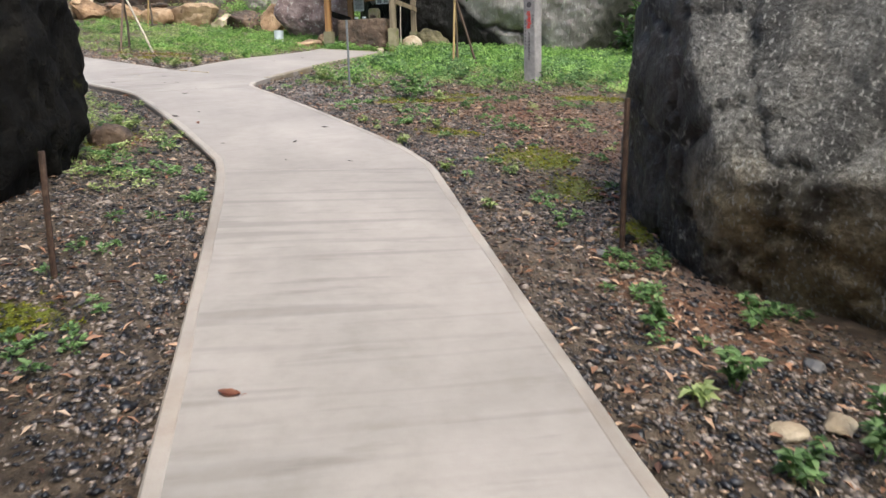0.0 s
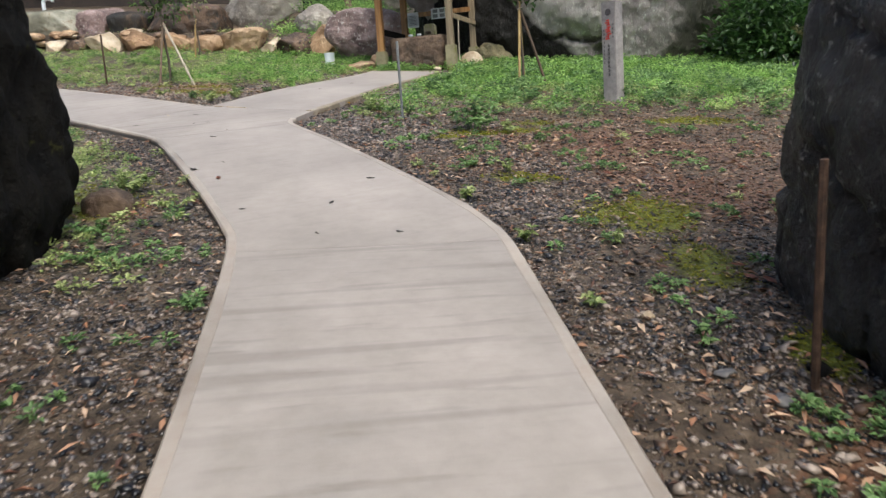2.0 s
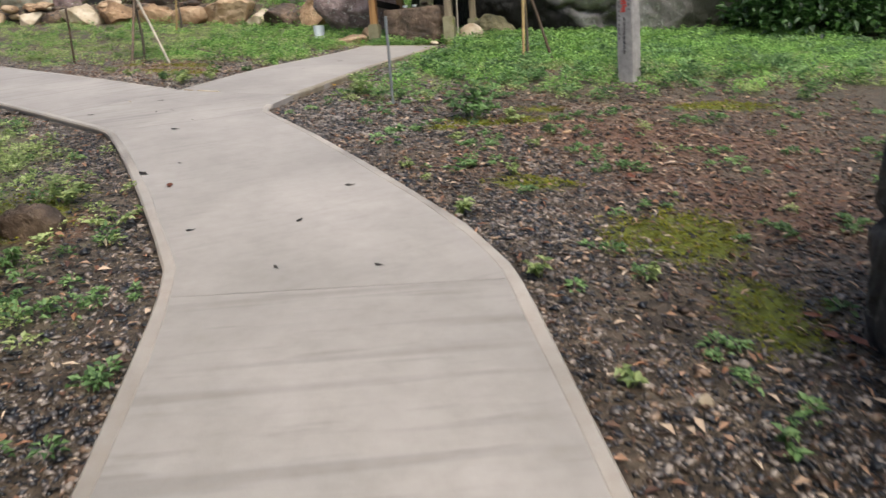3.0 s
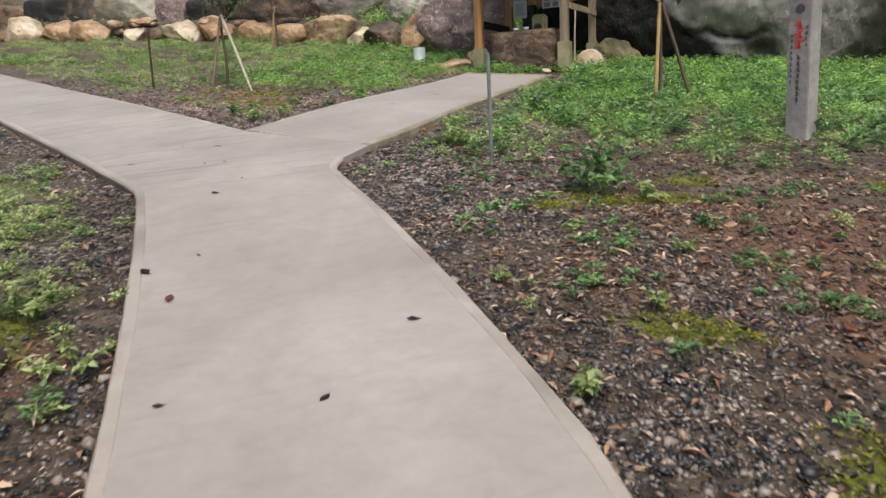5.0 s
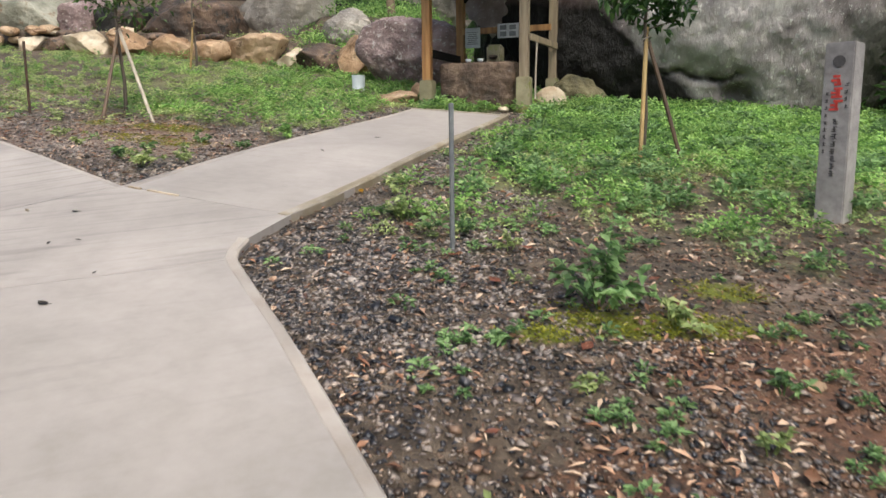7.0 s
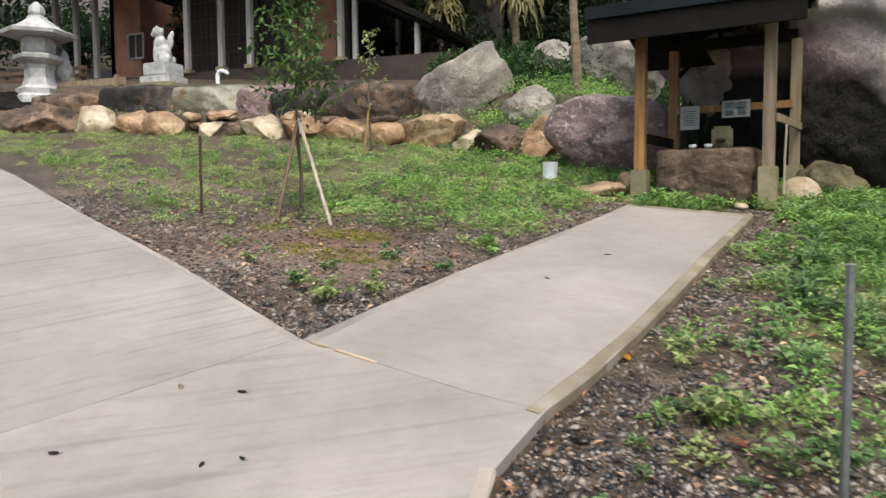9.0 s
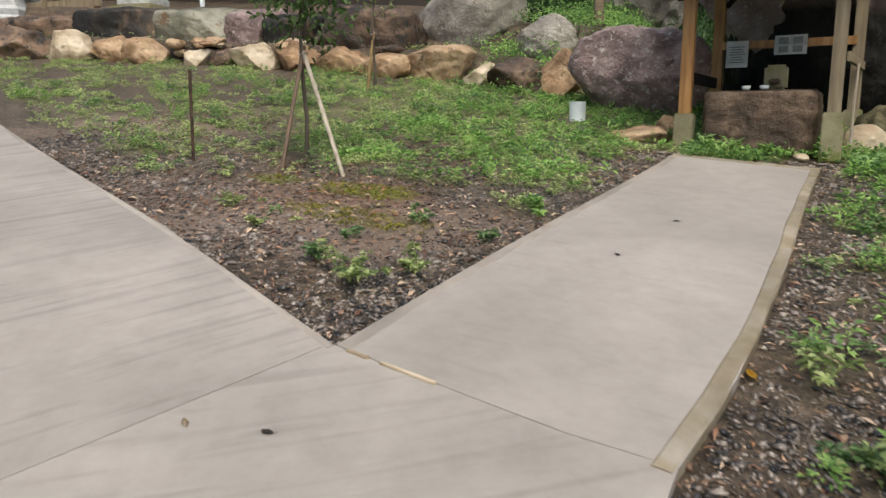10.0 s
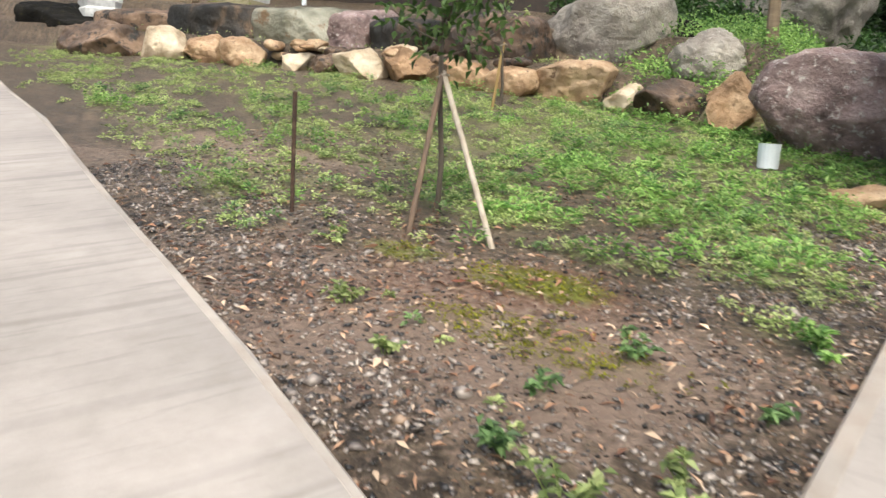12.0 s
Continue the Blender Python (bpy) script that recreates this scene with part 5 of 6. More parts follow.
for name, prof in (("base", [(0, 0.50), (0.16, 0.50), (0.22, 0.42), (0.34, 0.44), (0.42, 0.34)]), ("shaft", [(0.42, 0.33), (0.60, 0.27), (0.80, 0.27), (0.90, 0.32)]), ("platform", [(0.90, 0.26), (1.02, 0.46), (1.10, 0.47), (1.14, 0.40)]),
                   ("light_box", [(1.14, 0.28), (1.20, 0.31), (1.48, 0.31), (1.54, 0.28)]), ("roof", [(1.54, 0.30), (1.56, 0.70), (1.64, 0.72), (1.76, 0.45), (1.96, 0.20), (2.02, 0.18)]), ("finial", [(2.02, 0.10), (2.10, 0.16), (2.24, 0.14), (2.36, 0.03)])):
    bm = tube([(0, 0, z * 1.12) for z, r in prof], [r * 1.3 for z, r in prof], 6)
    part(name, bm, CARVED, lan)
tagged(rock("lantern_stone", -18.6, 22.5, 1.25, (0.35, 0.3, 0.75), 91, CARVED, "pale upright carved stone beside a lantern", "stone", cuts=10))
trough = empty("white_fixture", upright(-14.35, 23.6, 0.72), "white bent pipe fixture near the hall", "fixture")
part("pipe", tube([(0, 0, -0.05), (0, 0, 0.50), (0.05, 0, 0.58), (0.13, 0, 0.60), (0.27, 0, 0.57), (0.33, 0, 0.50)], [0.06, 0.06, 0.06, 0.055, 0.05, 0.04], 10), PLASTIC, trough)

# ---------------------------------------------------------------- forest, palms and bushes


def cedar(height, seed):
    tree = empty("forest_tree", pose(0, 0, 0), "tall dark forest tree with straight trunk", "tree", "trees of the forest")
    part("trunk", tube([(0.05 * math.sin(k), 0.04 * math.cos(k * 2), -0.4 + height * k / 8) for k in range(9)], [0.22 - 0.022 * k for k in range(9)], 9, wobble=0.15), BARK, tree)
    r = np.random.default_rng(seed)
    bs = []
    for k in range(26):
        h = height * (0.35 + 0.65 * k / 26)
        a, l = k * 2.4, 2.3 * (1.1 - k / 26) + 0.3
        bs.append(((0, 0, h), (l * math.cos(a), l * math.sin(a), h - 0.35 * l)))
        if k % 2 == 0:
            part("limb", tube([bs[-1][0], bs[-1][1]], [0.05, 0.012], 5), BARK, tree)
    v, f = tree_crown(seed, bs, 0.5, 60, 0.35)
    raw("crown", v, f, FOREST, tree)
    return tree


first = cedar(7.5, 3)
rng = random.Random(8)
spots = []
# trees from number 46 on are unseen, added to shade the start
SHADE_TREES = ((-2.9, -1.6), (3.5, -3.8), (-1.9, -5.0), (-5.0, -3.0))
for k in range(70):
    for _ in range(30):
        x, y = (rng.uniform(-24, 10), rng.uniform(31, 46)) if k < 34 else (rng.choice((rng.uniform(10.5, 17), rng.uniform(-34, -27))), rng.uniform(2, 30))
        if k >= 46:
            x, y = (rng.uniform(-12, 12), rng.uniform(-13, -4)) if k < 60 else (rng.uniform(-10, -6.8), rng.uniform(-4, 3))
        if all(math.hypot(x - a, y - b) > 1.9 for a, b in spots):
            break
    if k >= 66:
        x, y = SHADE_TREES[k - 66]
    spots.append((x, y))
    z = float(ground_z(np.array([x]), np.array([y]))[0])
    m = upright(x, y, z, 0, 0, rng.uniform(0, 360))
    if k == 0:
        first.matrix_basis = m
    else:
        copy_thing(first, m)


def leafy_mass(name, n, x0, x1, y0, y1, h0, h1, mat, leaf, seed, label, category, shape=None):
    """Undergrowth: leaves gathered in uneven heaps over the ground."""
    r = np.random.default_rng(seed)
    hx, hy = r.uniform(x0, x1, 90), r.uniform(y0, y1, 90)
    hr, hh = r.uniform(0.35, 1.0, 90), r.uniform(h0, h1, 90)
    k = r.integers(0, 90, n)
    a, u, w = r.uniform(0, 2 * np.pi, n), np.sqrt(r.uniform(0, 1, n)), r.uniform(0.35, 1.05, n)
    x, y = hx[k] + np.cos(a) * u * hr[k], hy[k] + np.sin(a) * u * hr[k]
    z = ground_z(x, y) + hh[k] * np.sqrt(np.clip(1 - u * u, 0, 1)) * w
    d = np.stack([np.cos(a) * u, np.sin(a) * u, r.uniform(-0.3, 0.9, n)], 1) + r.normal(0, 0.35, (n, 3))
    v, f = leaves(np.stack([x, y, z], 1), d, leaf * r.uniform(0.5, 1.3, n), leaf * 0.5, seed + 2)
    return tagged(raw(name, v, f, mat), label, category, kind="stuff")


leafy_mass("undergrowth", 20000, -8.6, -2.4, 24.5, 30.5, 0.3, 1.1, SHRUB, 0.13, 71, "dense dark green undergrowth at the forest edge", "bushes")
leafy_mass("undergrowth", 16000, -25, 9, 31, 44, 0.8, 2.4, FOREST, 0.30, 73, "dark forest undergrowth behind the rocks", "bushes")
leafy_mass("hillside_weeds", 14000, -6.2, -2.6, 20.2, 25.0, 0.10, 0.45, GRASS, 0.07, 75, "bright green weeds between the rocks", "weeds")
leafy_mass("undergrowth", 16000, -13, 1, 29.5, 34, 1.2, 3.2, FOREST, 0.22, 85, "dark forest undergrowth on the slope", "bushes")
leafy_mass("terrace_weeds", 1800, -17, -5, 20.5, 21.1, 0.05, 0.16, WEED, 0.05, 87, "low weeds between the stone wall and boulders", "weeds")
leafy_mass("bushes", 14000, 4.3, 8.2, 15.6, 18.5, 0.8, 2.3, SHRUB, 0.17, 77, "dark broad-leaved bushes beside the giant rock", "bushes")
leafy_mass("undergrowth", 9000, -36, -20, 27, 42, 0.8, 3.0, FOREST, 0.32, 83, "dark forest undergrowth beside the shrine", "bushes")
leafy_mass("bushes", 9000, 8.5, 14, 4, 16, 0.6, 1.9, SHRUB, 0.14, 79, "dark bushes bordering the clearing", "bushes")
leafy_mass("bushes", 9000, -26, -9, -2, 9.5, 0.5, 1.6, SHRUB, 0.14, 81, "dark bushes bordering the clearing", "bushes")


def palm(x, y, height, seed, droop):
    z = float(ground_z(np.array([x]), np.array([y]))[0])
    tree = empty("palm_tree", upright(x, y, z), "palm with shaggy trunk and drooping yellow-green fronds", "palm tree")
    part("trunk", tube([(0.05 * math.sin(k * 1.1), 0.0, -0.2 + (height + 0.2) * k / 6) for k in range(7)], [0.16, 0.13, 0.12, 0.12, 0.13, 0.15, 0.16], 10, wobble=0.25), PALM_BARK, tree)
    r = random.Random(seed)
    for k in range(22):
        a = k * 2.39
        up = r.uniform(-0.6, 0.9)
        bm = bmesh.new()
        prev = None
        for j in range(8):
            u = j / 7
            rad = 1.15 * u * (1 - 0.25 * u)
            zz = height + up * u - droop * u * u * 1.5
            w = 0.20 * math.sin(math.pi * min(1, 0.12 + u * 0.9))
            c, s = math.cos(a), math.sin(a)
            row = [bm.verts.new((rad * c - s * w * e, rad * s + c * w * e, zz - abs(e) * 0.14 + 0.02 * r.random())) for e in (-1, -0.5, 0, 0.5, 1)]
            if prev:
                for i in range(4):
                    if (i + j) % 2 or j < 5:
                        bm.faces.new((prev[i], prev[i + 1], row[i + 1], row[i]))
            prev = row
        part("frond", bm, PALM_LEAF, tree)
    return tree


palm(-10.4, 30.0, 2.3, 5, 0.95)
palm(-7.6, 29.0, 2.7, 6, 0.85)
z = float(ground_z(np.array([-4.1]), np.array([21.4]))[0])
trunk = empty("slim_tree", upright(-4.35, 21.4, z), "slim brown tree trunk on the hillside", "tree")
part("trunk", tube([(0, 0, -0.2), (-0.04, 0.0, 0.8), (-0.12, 0.05, 2.0), (-0.22, 0.1, 3.6), (-0.3, 0.1, 5.2)], [0.10, 0.085, 0.08, 0.07, 0.04], 10, wobble=0.15), PALM_BARK, trunk)
bs = [((-0.25, 0.1, 4.0 + 0.1 * k), (-0.25 + 1.3 * math.cos(k * 2.4), 0.1 + 1.3 * math.sin(k * 2.4), 4.6 + 0.12 * k)) for k in range(9)]
for b in bs:
    part("limb", tube([b[0], b[1]], [0.03, 0.008], 5), BARK, trunk)
raw("crown", *tree_crown(5, bs, 0.12, 120, 0.22), SHRUB, trunk)

# ---------------------------------------------------------------- weeds, grass, gravel and leaf litter


def scatter(n, x0, x1, y0, y1, cover, seed, margin=0.0):
    """Random places weighted by cover, off the paths and the boulders."""
    r = np.random.default_rng(seed)
    x, y = r.uniform(x0, x1, n), r.uniform(y0, y1, n)
    ok = ~inside(PATH_AREA, x, y) & (r.uniform(0, 1, n) < cover(x, y))
    for cx, cy, rx, ry in ((3.25, 3.95, 1.7, 1.65), (-4.10, 4.95, 1.2, 1.3), (1.8, 20.7, 3.9, 3.4), (-4.03, 17.3, 0.22, 0.35)):
        ok &= ((x - cx) / rx) ** 2 + ((y - cy) / ry) ** 2 > 1
    if margin:
        for line in (LEFT_EDGE, RIGHT_EDGE, UPPER_EDGE, BRANCH_LEFT):
            ok &= far_from(line, x, y) > margin
    return x[ok], y[ok]


x, y = scatter(23000, -17.5, 5.5, 4.5, 20.2, weed_cover, 301, 0.03)
v, f = tufts(x, y, ground_z(x, y), 31, 0.078, 0.029, 302, ratio=0.65)
tagged(raw("weeds", v, f, WEED), "low bright green weeds covering the ground", "weeds", kind="stuff")
x, y = scatter(7000, -13, 5.5, 4.5, 20.2, lambda a, b: weed_cover(a, b) * smooth(-0.1, 0.45, lumps(a, b, 4.0, 51)), 303, 0.05)
v, f = tufts(x, y, ground_z(x, y), 36, 0.10, 0.036, 304, ratio=0.55, flat=1.0)
tagged(raw("broadleaf_weeds", v, f, WEED_DEEP), "taller deep green broad-leaved weeds", "weeds", kind="stuff")
x, y = scatter(16000, -6, 5.5, 10.5, 20.0, lambda a, b: weed_cover(a, b) * smooth(12.4, 15.0, b + 0.6 * lumps(a, b, 3.0, 61)) * np.where(a > -2.6, 1.0, 0.2), 305)
v, f = tufts(x, y, ground_z(x, y), 16, 0.09, 0.075, 306, ratio=0.3, flat=1.3)
tagged(raw("grass", v, f, GRASS), "fresh bright green grass tufts", "grass", kind="stuff")
x, y = scatter(4200, -2.6, 5.5, 9.6, 19.0, lambda a, b: weed_cover(a, b) * smooth(-0.2, 0.3, lumps(a, b, 6.0, 63)), 309, 0.08)
v, f = tufts(x, y, ground_z(x, y), 44, 0.125, 0.042, 310, ratio=0.5, flat=1.25)
tagged(raw("lawn_weeds", v, f, GRASS), "knee-low bright green weeds before the giant rock", "weeds", kind="stuff")
x, y = scatter(3600, -2.6, 5.5, 9.6, 19.0, lambda a, b: weed_cover(a, b) * smooth(0.15, -0.3, lumps(a, b, 6.0, 63)), 311, 0.08)
v, f = tufts(x, y, ground_z(x, y), 36, 0.12, 0.055, 312, ratio=0.6, flat=1.3)
tagged(raw("lawn_weeds", v, f, WEED_DEEP), "deep green broad-leaved weeds before the giant rock", "weeds", kind="stuff")
x, y = scatter(3000, -14, -3.0, 12.0, 20.0, lambda a, b: weed_cover(a, b) * smooth(0.0, 0.4, lumps(a, b, 5.0, 67) + 0.04 * (a + 7)), 315, 0.1)
v, f = tufts(x, y, ground_z(x, y), 40, 0.13, 0.040, 316, ratio=0.5, flat=1.15)
tagged(raw("fork_weeds", v, f, GRASS), "mounded fresh green weeds before the stone wall", "weeds", kind="stuff")
x, y = scatter(5200, -2.4, 3.2, 2.0, 11.8, lambda a, b: 0.42 * (1 - moss_cover(a, b)) * smooth(-0.1, 0.5, lumps(a, b, 8.0, 65)) * smooth(0.1, 0.6, far_from(RIGHT_EDGE, a, b)), 313, 0.08)
v, f = tufts(x, y, ground_z(x, y), 26, 0.05, 0.032, 314, ratio=0.6, flat=0.9)
tagged(raw("weed_seedlings", v, f, WEED_DEEP), "scattered small weed seedlings on bare soil", "weeds", kind="stuff")
x, y = scatter(60000, -6, 2.5, 1.0, 13.5, lambda a, b: np.clip(1.5 * moss_cover(a, b) ** 2, 0, 1), 307, 0.03)
v, f = clumps(x, y, ground_z(x, y) + 0.004, 6, 0.018, 0.012, 308, spread=1.2, ratio=0.6)
tagged(raw("moss", v, f, MOSS), "low olive green moss cushions on soil", "moss", kind="stuff")


def chips(x, y, size, seed, flat=0.45):
    """Angular eight-sided stone chips lying on the ground."""
    r = np.random.default_rng(seed)
    n = len(x)
    s = size * np.exp(r.normal(0, 0.38, n))
    base = np.array([[1, 0, 0], [0, 1, 0], [-1, 0, 0], [0, -1, 0], [0, 0, 1], [0, 0, -1]], float)
    v = base[None] * r.uniform(0.55, 1.25, (n, 6, 1)) + r.normal(0, 0.16, (n, 6, 3))
    v[:, :, 2] *= flat
    a, t = r.uniform(0, 2 * np.pi, n), r.normal(0, 0.3, n)
    c, q = np.cos(a)[:, None], np.sin(a)[:, None]
    xx, yy, zz = v[:, :, 0], v[:, :, 1], v[:, :, 2] + v[:, :, 0] * np.sin(t)[:, None]
    out = np.stack([(xx * c - yy * q) * s[:, None] + x[:, None], (xx * q + yy * c) * s[:, None] + y[:, None], zz * s[:, None] + (ground_z(x, y) + s * 0.18)[:, None]], -1)
    tri = np.array([[0, 1, 4], [1, 2, 4], [2, 3, 4], [3, 0, 4], [1, 0, 5], [2, 1, 5], [3, 2, 5], [0, 3, 5]])
    return out.reshape(-1, 3), (tri[None] + 6 * np.arange(n)[:, None, None]).reshape(-1, 3)


x, y = scatter(185000, -4.2, 2.2, 0.8, 11.5, lambda a, b: gravel_cover(a, b) * np.clip(0.75 + 0.8 * lumps(a, b, 5.0, 97), 0.2, 1) * np.where(a > -2.6, smooth(11.0, 9.0, b), 1.0), 401, 0.02)
v, f = chips(x, y, 0.0125, 402, 0.40)
tagged(raw("gravel", v, f, GRAVEL), "wet dark grey and brown gravel chips", "gravel", kind="stuff")
x, y = scatter(120000, -9, 1.5, 8.5, 16.0, lambda a, b: gravel_cover(a, b) * np.clip(0.7 + 0.9 * lumps(a, b, 6.0, 95), 0.2, 1) * (1 - 0.45 * np.clip(mud_cover(a, b), 0, 1) * smooth(0.6, 1.3, far_from(UPPER_EDGE, a, b))), 403, 0.02)
v, f = chips(x, y, 0.0135, 404, 0.40)
tagged(raw("gravel", v, f, GRAVEL_BROWN), "wet brown and brown gravel chips", "gravel", kind="stuff")

x, y = scatter(88000, -9, 3.4, 0.8, 16.0, lambda a, b: np.clip(1.0 - 0.75 * weed_cover(a, b) - 0.6 * moss_cover(a, b), 0.05, 1) * np.clip(0.5 + 1.1 * lumps(a, b, 8.0, 99), 0.1, 1) * (1 - 0.3 * np.clip(mud_cover(a, b), 0, 1)) * np.where((a < 0.6 - 0.25 * b) & (b < 7), 0.4, 1.0), 405, 0.0)
v, f = chips(x, y, 0.0115, 406, 0.45)
tagged(raw("soil_crumbs", v, f, CRUMB), "brown crumbs of soil and bark on bare ground", "soil", kind="stuff")

x, y = scatter(26000, -1.8, 3.8, 3.5, 11.0, lambda a, b: np.clip(0.25 + 0.6 * red_cover(a, b) + 0.3 * lumps(a, b, 7.0, 93), 0, 1) * (1 - 0.7 * moss_cover(a, b)) * (1 - 0.6 * weed_cover(a, b)), 407, 0.03)
v, f = chips(x, y, 0.0165, 408, 0.32)
tagged(raw("bark_chips", v, f, CRUMB), "dark red-brown bark and soil chips", "bark chips", kind="stuff")


def litter_cover(x, y):
    return np.clip(0.35 + 0.5 * red_cover(x, y) + 0.3 * lumps(x, y, 6.0, 91), 0, 1) * (1 - 0.55 * weed_cover(x, y))


x, y = scatter(70000, -9, 3.2, 0.8, 16.0, litter_cover, 501, 0.0)
r = np.random.default_rng(502)
n = len(x)
a = r.uniform(0, 2 * np.pi, n)
d = np.stack([np.cos(a), np.sin(a), r.normal(0.05, 0.18, n)], 1)
L = 0.014 + 0.062 * r.uniform(0, 1, n) ** 3.2
v, f = leaves(np.stack([x, y, ground_z(x, y) + 0.014 + r.uniform(0, 0.012, n)], 1), d, L, L * r.uniform(0.22, 0.5, n), 503, droop=0.12)
tagged(raw("leaf_litter", v, f, LITTER), "fallen brown and tan leaves scattered on soil", "leaf litter", kind="stuff")

x, y = scatter(6000, -8, 3.2, 1.2, 14.0, lambda a, b: 0.5 * litter_cover(a, b), 521, 0.02)
r = np.random.default_rng(522)
n = len(x)
a = r.uniform(0, 2 * np.pi, n)
d = np.stack([np.cos(a), np.sin(a), r.normal(0.08, 0.2, n)], 1)
L = r.uniform(0.045, 0.105, n)
v, f = leaves(np.stack([x, y, ground_z(x, y) + 0.018], 1), d, L, L * r.uniform(0.14, 0.30, n), 523, droop=0.15)
tagged(raw("long_leaf_litter", v, f, LONG_LEAF), "long narrow dry tan leaves scattered on soil", "leaf litter", kind="stuff")

# ---------------------------------------------------------------- single plants, stones and leaves


def plant(x, y, height, width, n, leaf, mat, seed, label):
    z = float(ground_z(np.array([x]), np.array([y]))[0])
    ob = empty("weed_plant", laid(x, y, z), label, "plant")
    r = np.random.default_rng(seed)
    stems = max(3, n // 14)
    pts, dirs = [], []
    for k in range(stems):
        a, q = r.uniform(0, 6.28), math.sqrt(r.uniform(0.02, 1))
        tip = np.array([math.cos(a) * q * width, math.sin(a) * q * width, height * (1 - 0.45 * q * q) * r.uniform(0.7, 1.05)])
        part("stem", tube([(tip[0] * 0.2, tip[1] * 0.2, -0.01), tip * 0.6, tip], [0.0035, 0.003, 0.0015], 5), mat, ob)
        m = max(4, n // stems)
        u = r.uniform(0.3, 1.0, m)[:, None]
        pts.append(tip * u)
        b = r.uniform(0, 6.28, m)
        dirs.append(np.stack([np.cos(b), np.sin(b), r.uniform(-0.1, 0.6, m)], 1))
    P = np.concatenate(pts)
    raw("foliage", *leaves(P, np.concatenate(dirs), leaf * r.uniform(0.6, 1.25, len(P)), leaf * 0.55, seed), mat, ob)
    return ob


PLANTS = [
          (-0.47, 9.2, 0.36, 0.28, 170, 0.085, WEED_DEEP, "bushy blue-green weed on bare soil"), (-0.15, 9.0, 0.14, 0.22, 60, 0.06, WEED, "low green weed beside a bushier one"),
          (1.02, 2.95, 0.16, 0.14, 60, 0.055, WEED_DEEP, "small blue-green weed by the boulder"), (1.47, 3.02, 0.18, 0.13, 60, 0.055, WEED_DEEP, "small leafy weed at the boulder foot"),
          (1.16, 2.45, 0.2, 0.12, 60, 0.06, WEED_DEEP, "small leafy weed on gravel"), (0.98, 2.38, 0.08, 0.08, 26, 0.06, WEED, "tiny light green rosette on gravel"),
          (1.17, 1.95, 0.16, 0.13, 70, 0.05, WEED_DEEP, "feathery dark green weed on gravel"), (1.5, 2.05, 0.26, 0.2, 110, 0.055, WEED_DEEP, "feathery dark green weed near stones"),
          (0.02, 5.62, 0.14, 0.08, 36, 0.05, WEED, "upright light green weed at the path edge")]
PLANTS += [(0.55, 5.6, 0.10, 0.1, 30, 0.045, WEED, "small green weed on soil"),
          (0.3, 4.68, 0.12, 0.06, 20, 0.06, WEED, "single upright green sprout on gravel"), (0.75, 4.35, 0.12, 0.12, 40, 0.045, WEED_DEEP, "small green weed on gravel"),
          (-0.42, 6.5, 0.14, 0.09, 36, 0.06, WEED, "green weed beside the path"), (-0.44, 7.55, 0.10, 0.1, 36, 0.05, WEED_DEEP, "small green weed beside the path"),
          (-0.9, 7.5, 0.08, 0.06, 22, 0.05, WEED, "tiny green weed at the path edge"), (0.05, 8.0, 0.12, 0.1, 34, 0.045, WEED, "small green weed on red soil"),
          (-1.3, 10.15, 0.16, 0.14, 60, 0.05, WEED_DEEP, "green weed clump beside a steel stake"), (-1.0, 9.9, 0.12, 0.14, 50, 0.05, WEED, "light green weed clump beside a steel stake"), (-0.9, 8.7, 0.1, 0.1, 36, 0.05, WEED_DEEP, "small blue-green weed on gravel"),
          (-0.55, 8.3, 0.1, 0.08, 30, 0.045, WEED, "small green weed among dry leaves"), (0.2, 8.4, 0.12, 0.12, 44, 0.05, WEED_DEEP, "small green weed on brown soil"), (-0.1, 7.3, 0.12, 0.1, 40, 0.045, WEED, "small green weed on wet soil")]
PLANTS += [(-1.75, 10.3, 0.2, 0.16, 80, 0.055, WEED, "green weed clump on gravel"), (-1.95, 11.0, 0.16, 0.16, 70, 0.05, WEED, "green weed clump beside the kerb"),
          (-4.28, 11.32, 0.20, 0.26, 130, 0.055, WEED, "light green weed clump in the fork of the path"), (-3.95, 11.55, 0.2, 0.15, 80, 0.05, WEED, "light green weed tuft in the fork of the path"),
          (-4.55, 11.5, 0.16, 0.13, 60, 0.05, WEED_DEEP, "small weed in the fork of the path"), (-5.75, 12.3, 0.1, 0.2, 70, 0.045, WEED, "flat light green weed on gravel"), (-4.35, 12.55, 0.13, 0.14, 60, 0.05, WEED_DEEP, "blue-green weed on red soil"), (-6.3, 13.1, 0.12, 0.2, 70, 0.045, WEED, "low light green weed by a prop pole"), (-3.55, 13.0, 0.2, 0.2, 90, 0.055, GRASS, "fresh green weed clump near the branch path"), (-5.3, 11.95, 0.12, 0.12, 46, 0.05, WEED, "light green weed by the path edge"),
          (-4.6, 12.0, 0.12, 0.1, 40, 0.05, WEED_DEEP, "small weed on red soil"), (-3.75, 12.2, 0.12, 0.12, 44, 0.05, WEED_DEEP, "small weed near the branch path"),
          (-2.5, 6.3, 0.12, 0.2, 70, 0.05, WEED, "green weed clump beside the path"), (-2.75, 5.7, 0.16, 0.22, 80, 0.05, WEED_DEEP, "green weed at the boulder foot"), (-3.05, 6.6, 0.2, 0.24, 90, 0.055, WEED, "light green weed at the boulder foot"), (-2.5, 5.2, 0.12, 0.18, 60, 0.05, WEED_DEEP, "small green weed clump on gravel")]
for k, (x, y, h, w, n, leaf, mat, label) in enumerate(PLANTS):
    plant(x, y, h, w, n, leaf, mat, 600 + k, label)

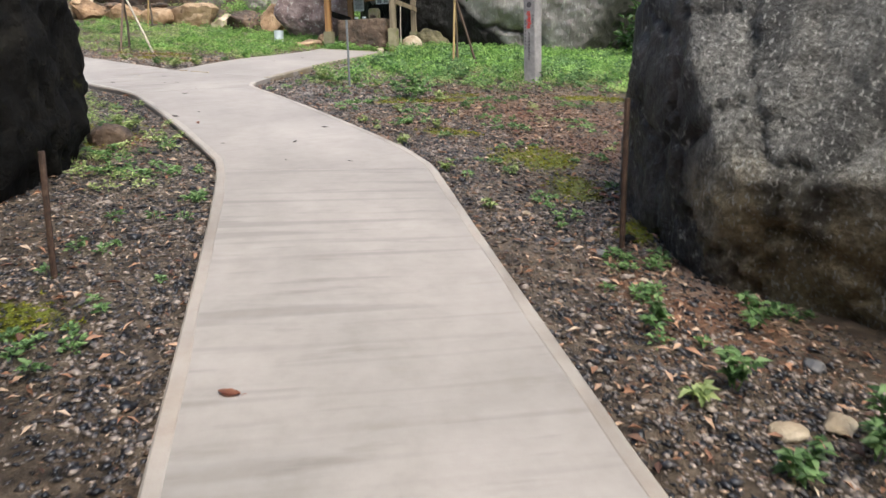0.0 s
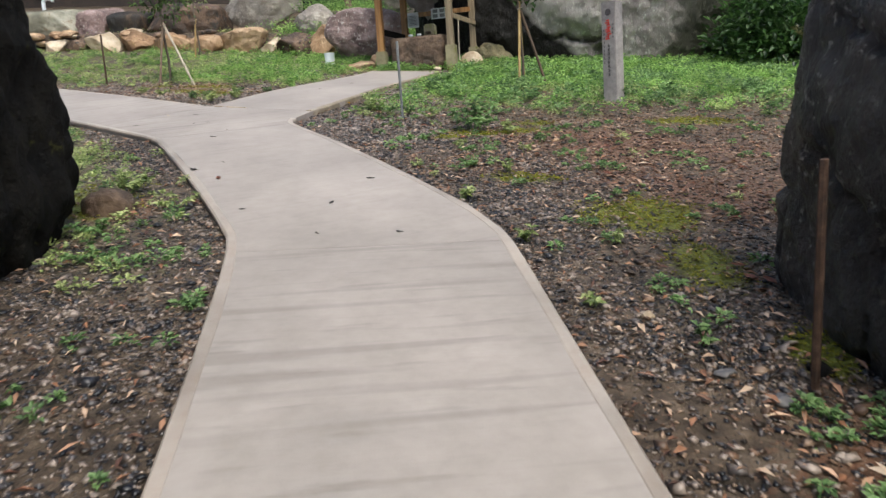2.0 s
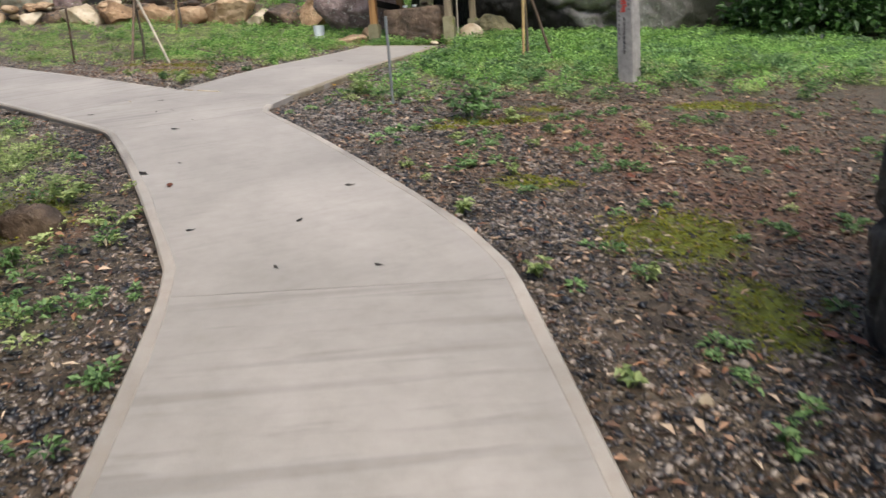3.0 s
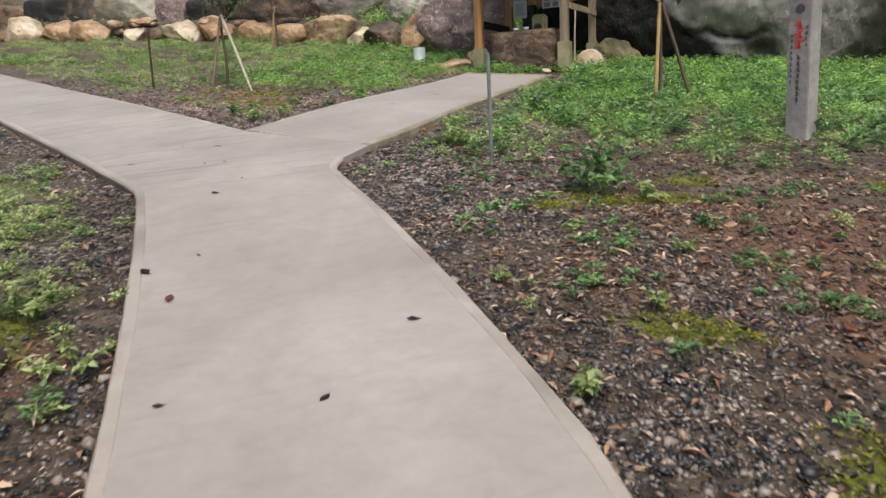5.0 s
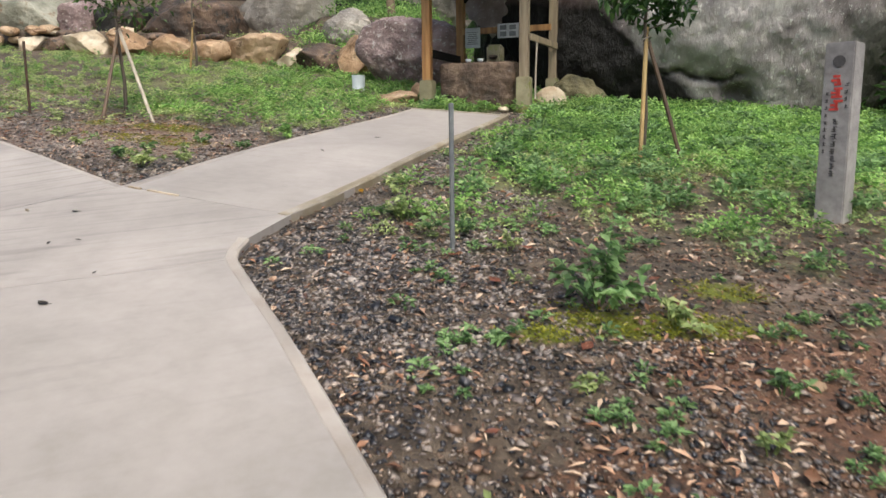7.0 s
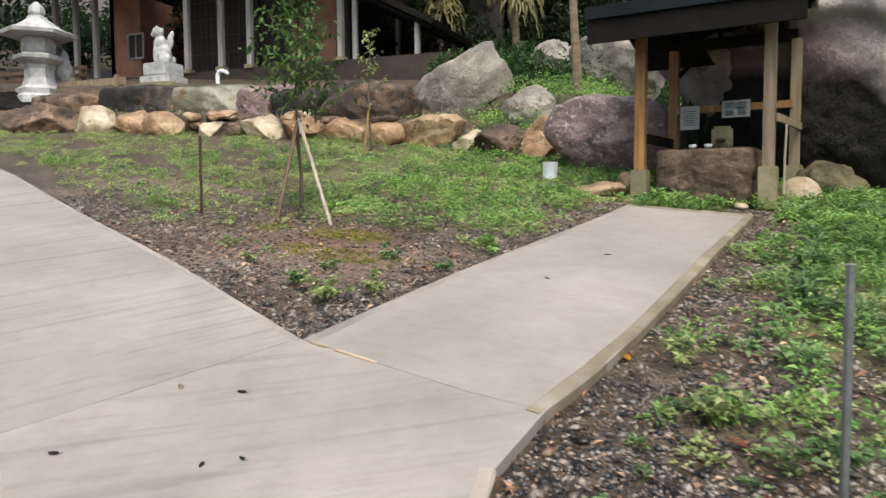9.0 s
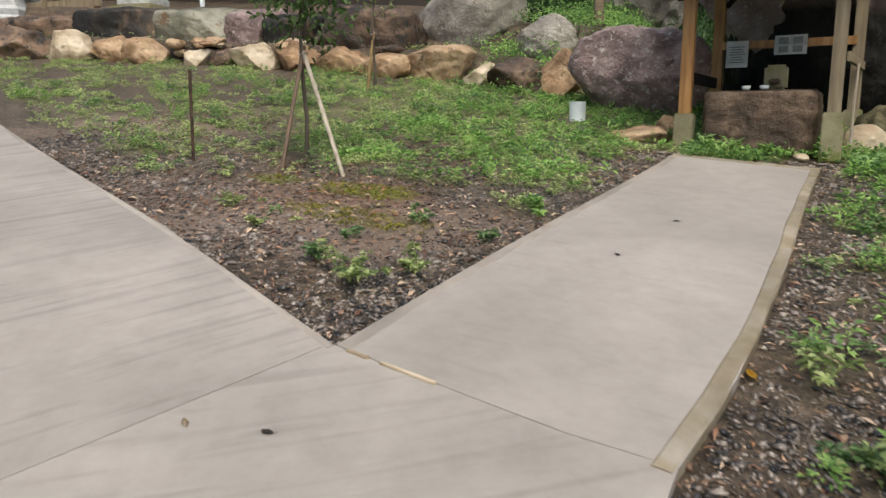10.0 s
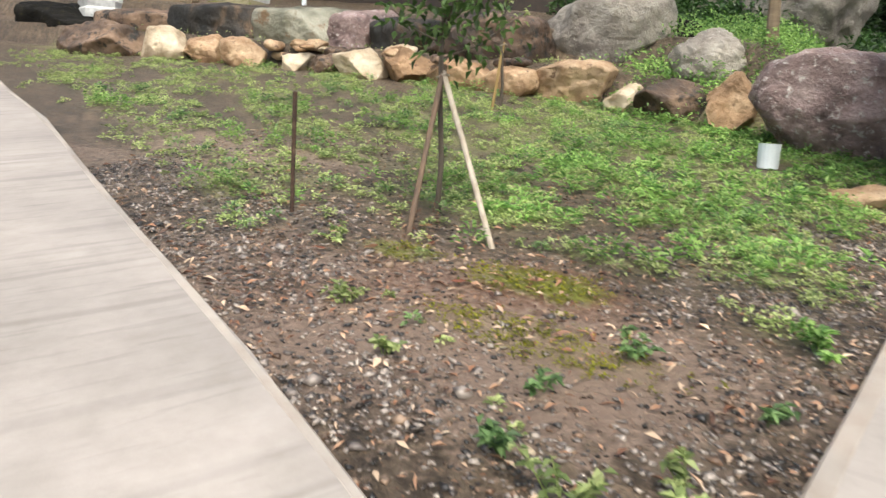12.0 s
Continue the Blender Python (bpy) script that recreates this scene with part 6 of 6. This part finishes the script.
fern = empty("small_fern", Matrix.Translation(FERN_SPOT), "small yellow-green fern growing on a boulder", "fern")
for k in range(9):
    a = 2.4 * k
    raw("frond", *leaves(np.array([[0.012 * j * math.cos(a), 0.012 * j * math.sin(a), 0.012 * j] for j in range(6)]), np.array([[math.cos(a + (0.9 if j % 2 else -0.9)), math.sin(a + (0.9 if j % 2 else -0.9)), 0.5] for j in range(6)]), 0.035, 0.014, 900 + k), PALM_LEAF, fern)

for k, (x, y, s, mat, label) in enumerate(((1.25, 2.17, 0.075, PALE_STONE, "flat yellowish stone on gravel"), (1.46, 2.22, 0.085, PALE_STONE, "flat pale stone on gravel"), (1.57, 2.65, 0.06, PEBBLE, "grey stone on gravel"),
                                           (1.12, 4.08, 0.07, BLACK_ROCK, "dark stone at the foot of a stake"), (-0.06, 6.97, 0.035, PALE_STONE, "small white stone on soil"), (0.75, 4.05, 0.05, PEBBLE, "small grey stone on gravel"),
                                           (0.55, 4.6, 0.045, PALE_STONE, "small pale stone on gravel"), (0.9, 3.85, 0.05, PEBBLE, "small grey stone on gravel"), (-4.76, 12.79, 0.035, PALE_STONE, "small white stone on soil"),
                                           (-4.49, 11.57, 0.03, PALE_STONE, "small white stone on soil"), (0.35, 8.5, 0.05, TAN_STONE, "small tan stone on red soil"))):
    z = float(ground_z(np.array([x]), np.array([y]))[0])
    rock("stone", x, y, z + s * 0.12, (s, s * 0.75, s * 0.4), 700 + k, mat, label, "stone", sub=3, turn=40 * k)


def fallen_leaf(x, y, length, turn, mat, label, seed):
    """A curled dry leaf with a stalk, lying on the path."""
    bm = bmesh.new()
    r = random.Random(seed)
    rows = []
    for j in range(7):
        u = j / 6
        w = 0.28 * length * math.sin(math.pi * (0.06 + 0.9 * u)) * (0.8 + 0.4 * r.random())
        rows.append([bm.verts.new((w * e, (u - 0.5) * length, 0.004 + 0.07 * length * abs(e) * r.uniform(0.6, 1.4) + 0.03 * length * (2 * u - 1) ** 2)) for e in (-1, -0.45, 0, 0.45, 1)])
    for a, b in zip(rows, rows[1:]):
        for i in range(4):
            bm.faces.new((a[i], a[i + 1], b[i + 1], b[i]))
    bmesh.ops.solidify(bm, geom=bm.faces[:], thickness=0.0008)
    tube([(0, -0.5 * length, 0.005), (0.01, -0.72 * length, 0.006)], 0.0012, 4, bm=bm)
    z = float(path_z(x, y)) if inside(PATH_AREA, np.array([x]), np.array([y]))[0] else float(ground_z(np.array([x]), np.array([y]))[0]) + 0.02
    tagged(part("fallen_leaf", bm, mat, at=laid(x, y, z, 0, 0, turn)), label, "leaf", "fallen leaves")


for k, (x, y, l, t, mat) in enumerate(((-0.74, 2.19, 0.085, 80, RED_LEAF), (-2.72, 7.13, 0.08, 60, DARK_LEAF), (-2.40, 6.86, 0.075, 20, RED_LEAF), (-1.18, 6.87, 0.055, 100, DARK_LEAF), (-1.33, 6.20, 0.05, 160, DARK_LEAF),
                                       (-1.91, 6.03, 0.04, 110, DARK_LEAF), (-3.85, 9.83, 0.05, 90, DARK_LEAF), (-4.16, 9.78, 0.05, 40, PALE_STONE), (-3.62, 9.25, 0.035, 10, DARK_LEAF), (-3.50, 9.34, 0.035, 70, DARK_LEAF),
                                       (-0.77, 5.59, 0.04, 70, DARK_LEAF), (-1.27, 5.55, 0.035, 30, DARK_LEAF), (-4.23, 9.12, 0.05, 100, DARK_LEAF), (-2.57, 7.40, 0.03, 50, DARK_LEAF), (-3.10, 8.50, 0.06, 80, DARK_LEAF),
                                       (-1.19, 6.88, 0.03, 10, DARK_LEAF), (-2.9, 12.1, 0.04, 50, DARK_LEAF), (-2.6, 13.0, 0.05, 90, DARK_LEAF), (-3.1, 8.9, 0.03, 0, DARK_LEAF))):
    fallen_leaf(x, y, l, t, mat, {RED_LEAF: "dry red-brown leaf lying on the concrete path", DARK_LEAF: "small dark dry leaf lying on the concrete path"}.get(mat, "small pale scrap of leaf on the concrete path"), 800 + k)
fallen_leaf(-2.21, 10.92, 0.08, 20, YELLOW_LEAF, "bright yellow fallen leaf on gravel", 850)
rng = random.Random(77)
for k in range(34):
    cx, cy, sp = ((-1.22, 9.72, 0.22), (1.35, 5.05, 0.25), (-0.6, 9.0, 0.5), (-6.0, 12.9, 0.4), (0.6, 8.0, 0.8))[k % 5]
    x, y = cx + rng.gauss(0, sp), cy + rng.gauss(0, sp)
    if not inside(PATH_AREA, np.array([x]), np.array([y]))[0]:
        fallen_leaf(x, y, rng.uniform(0.05, 0.10), rng.uniform(0, 360), RED_LEAF if k % 3 else LITTER, "dry orange-brown leaf lying on wet soil", 860 + k)
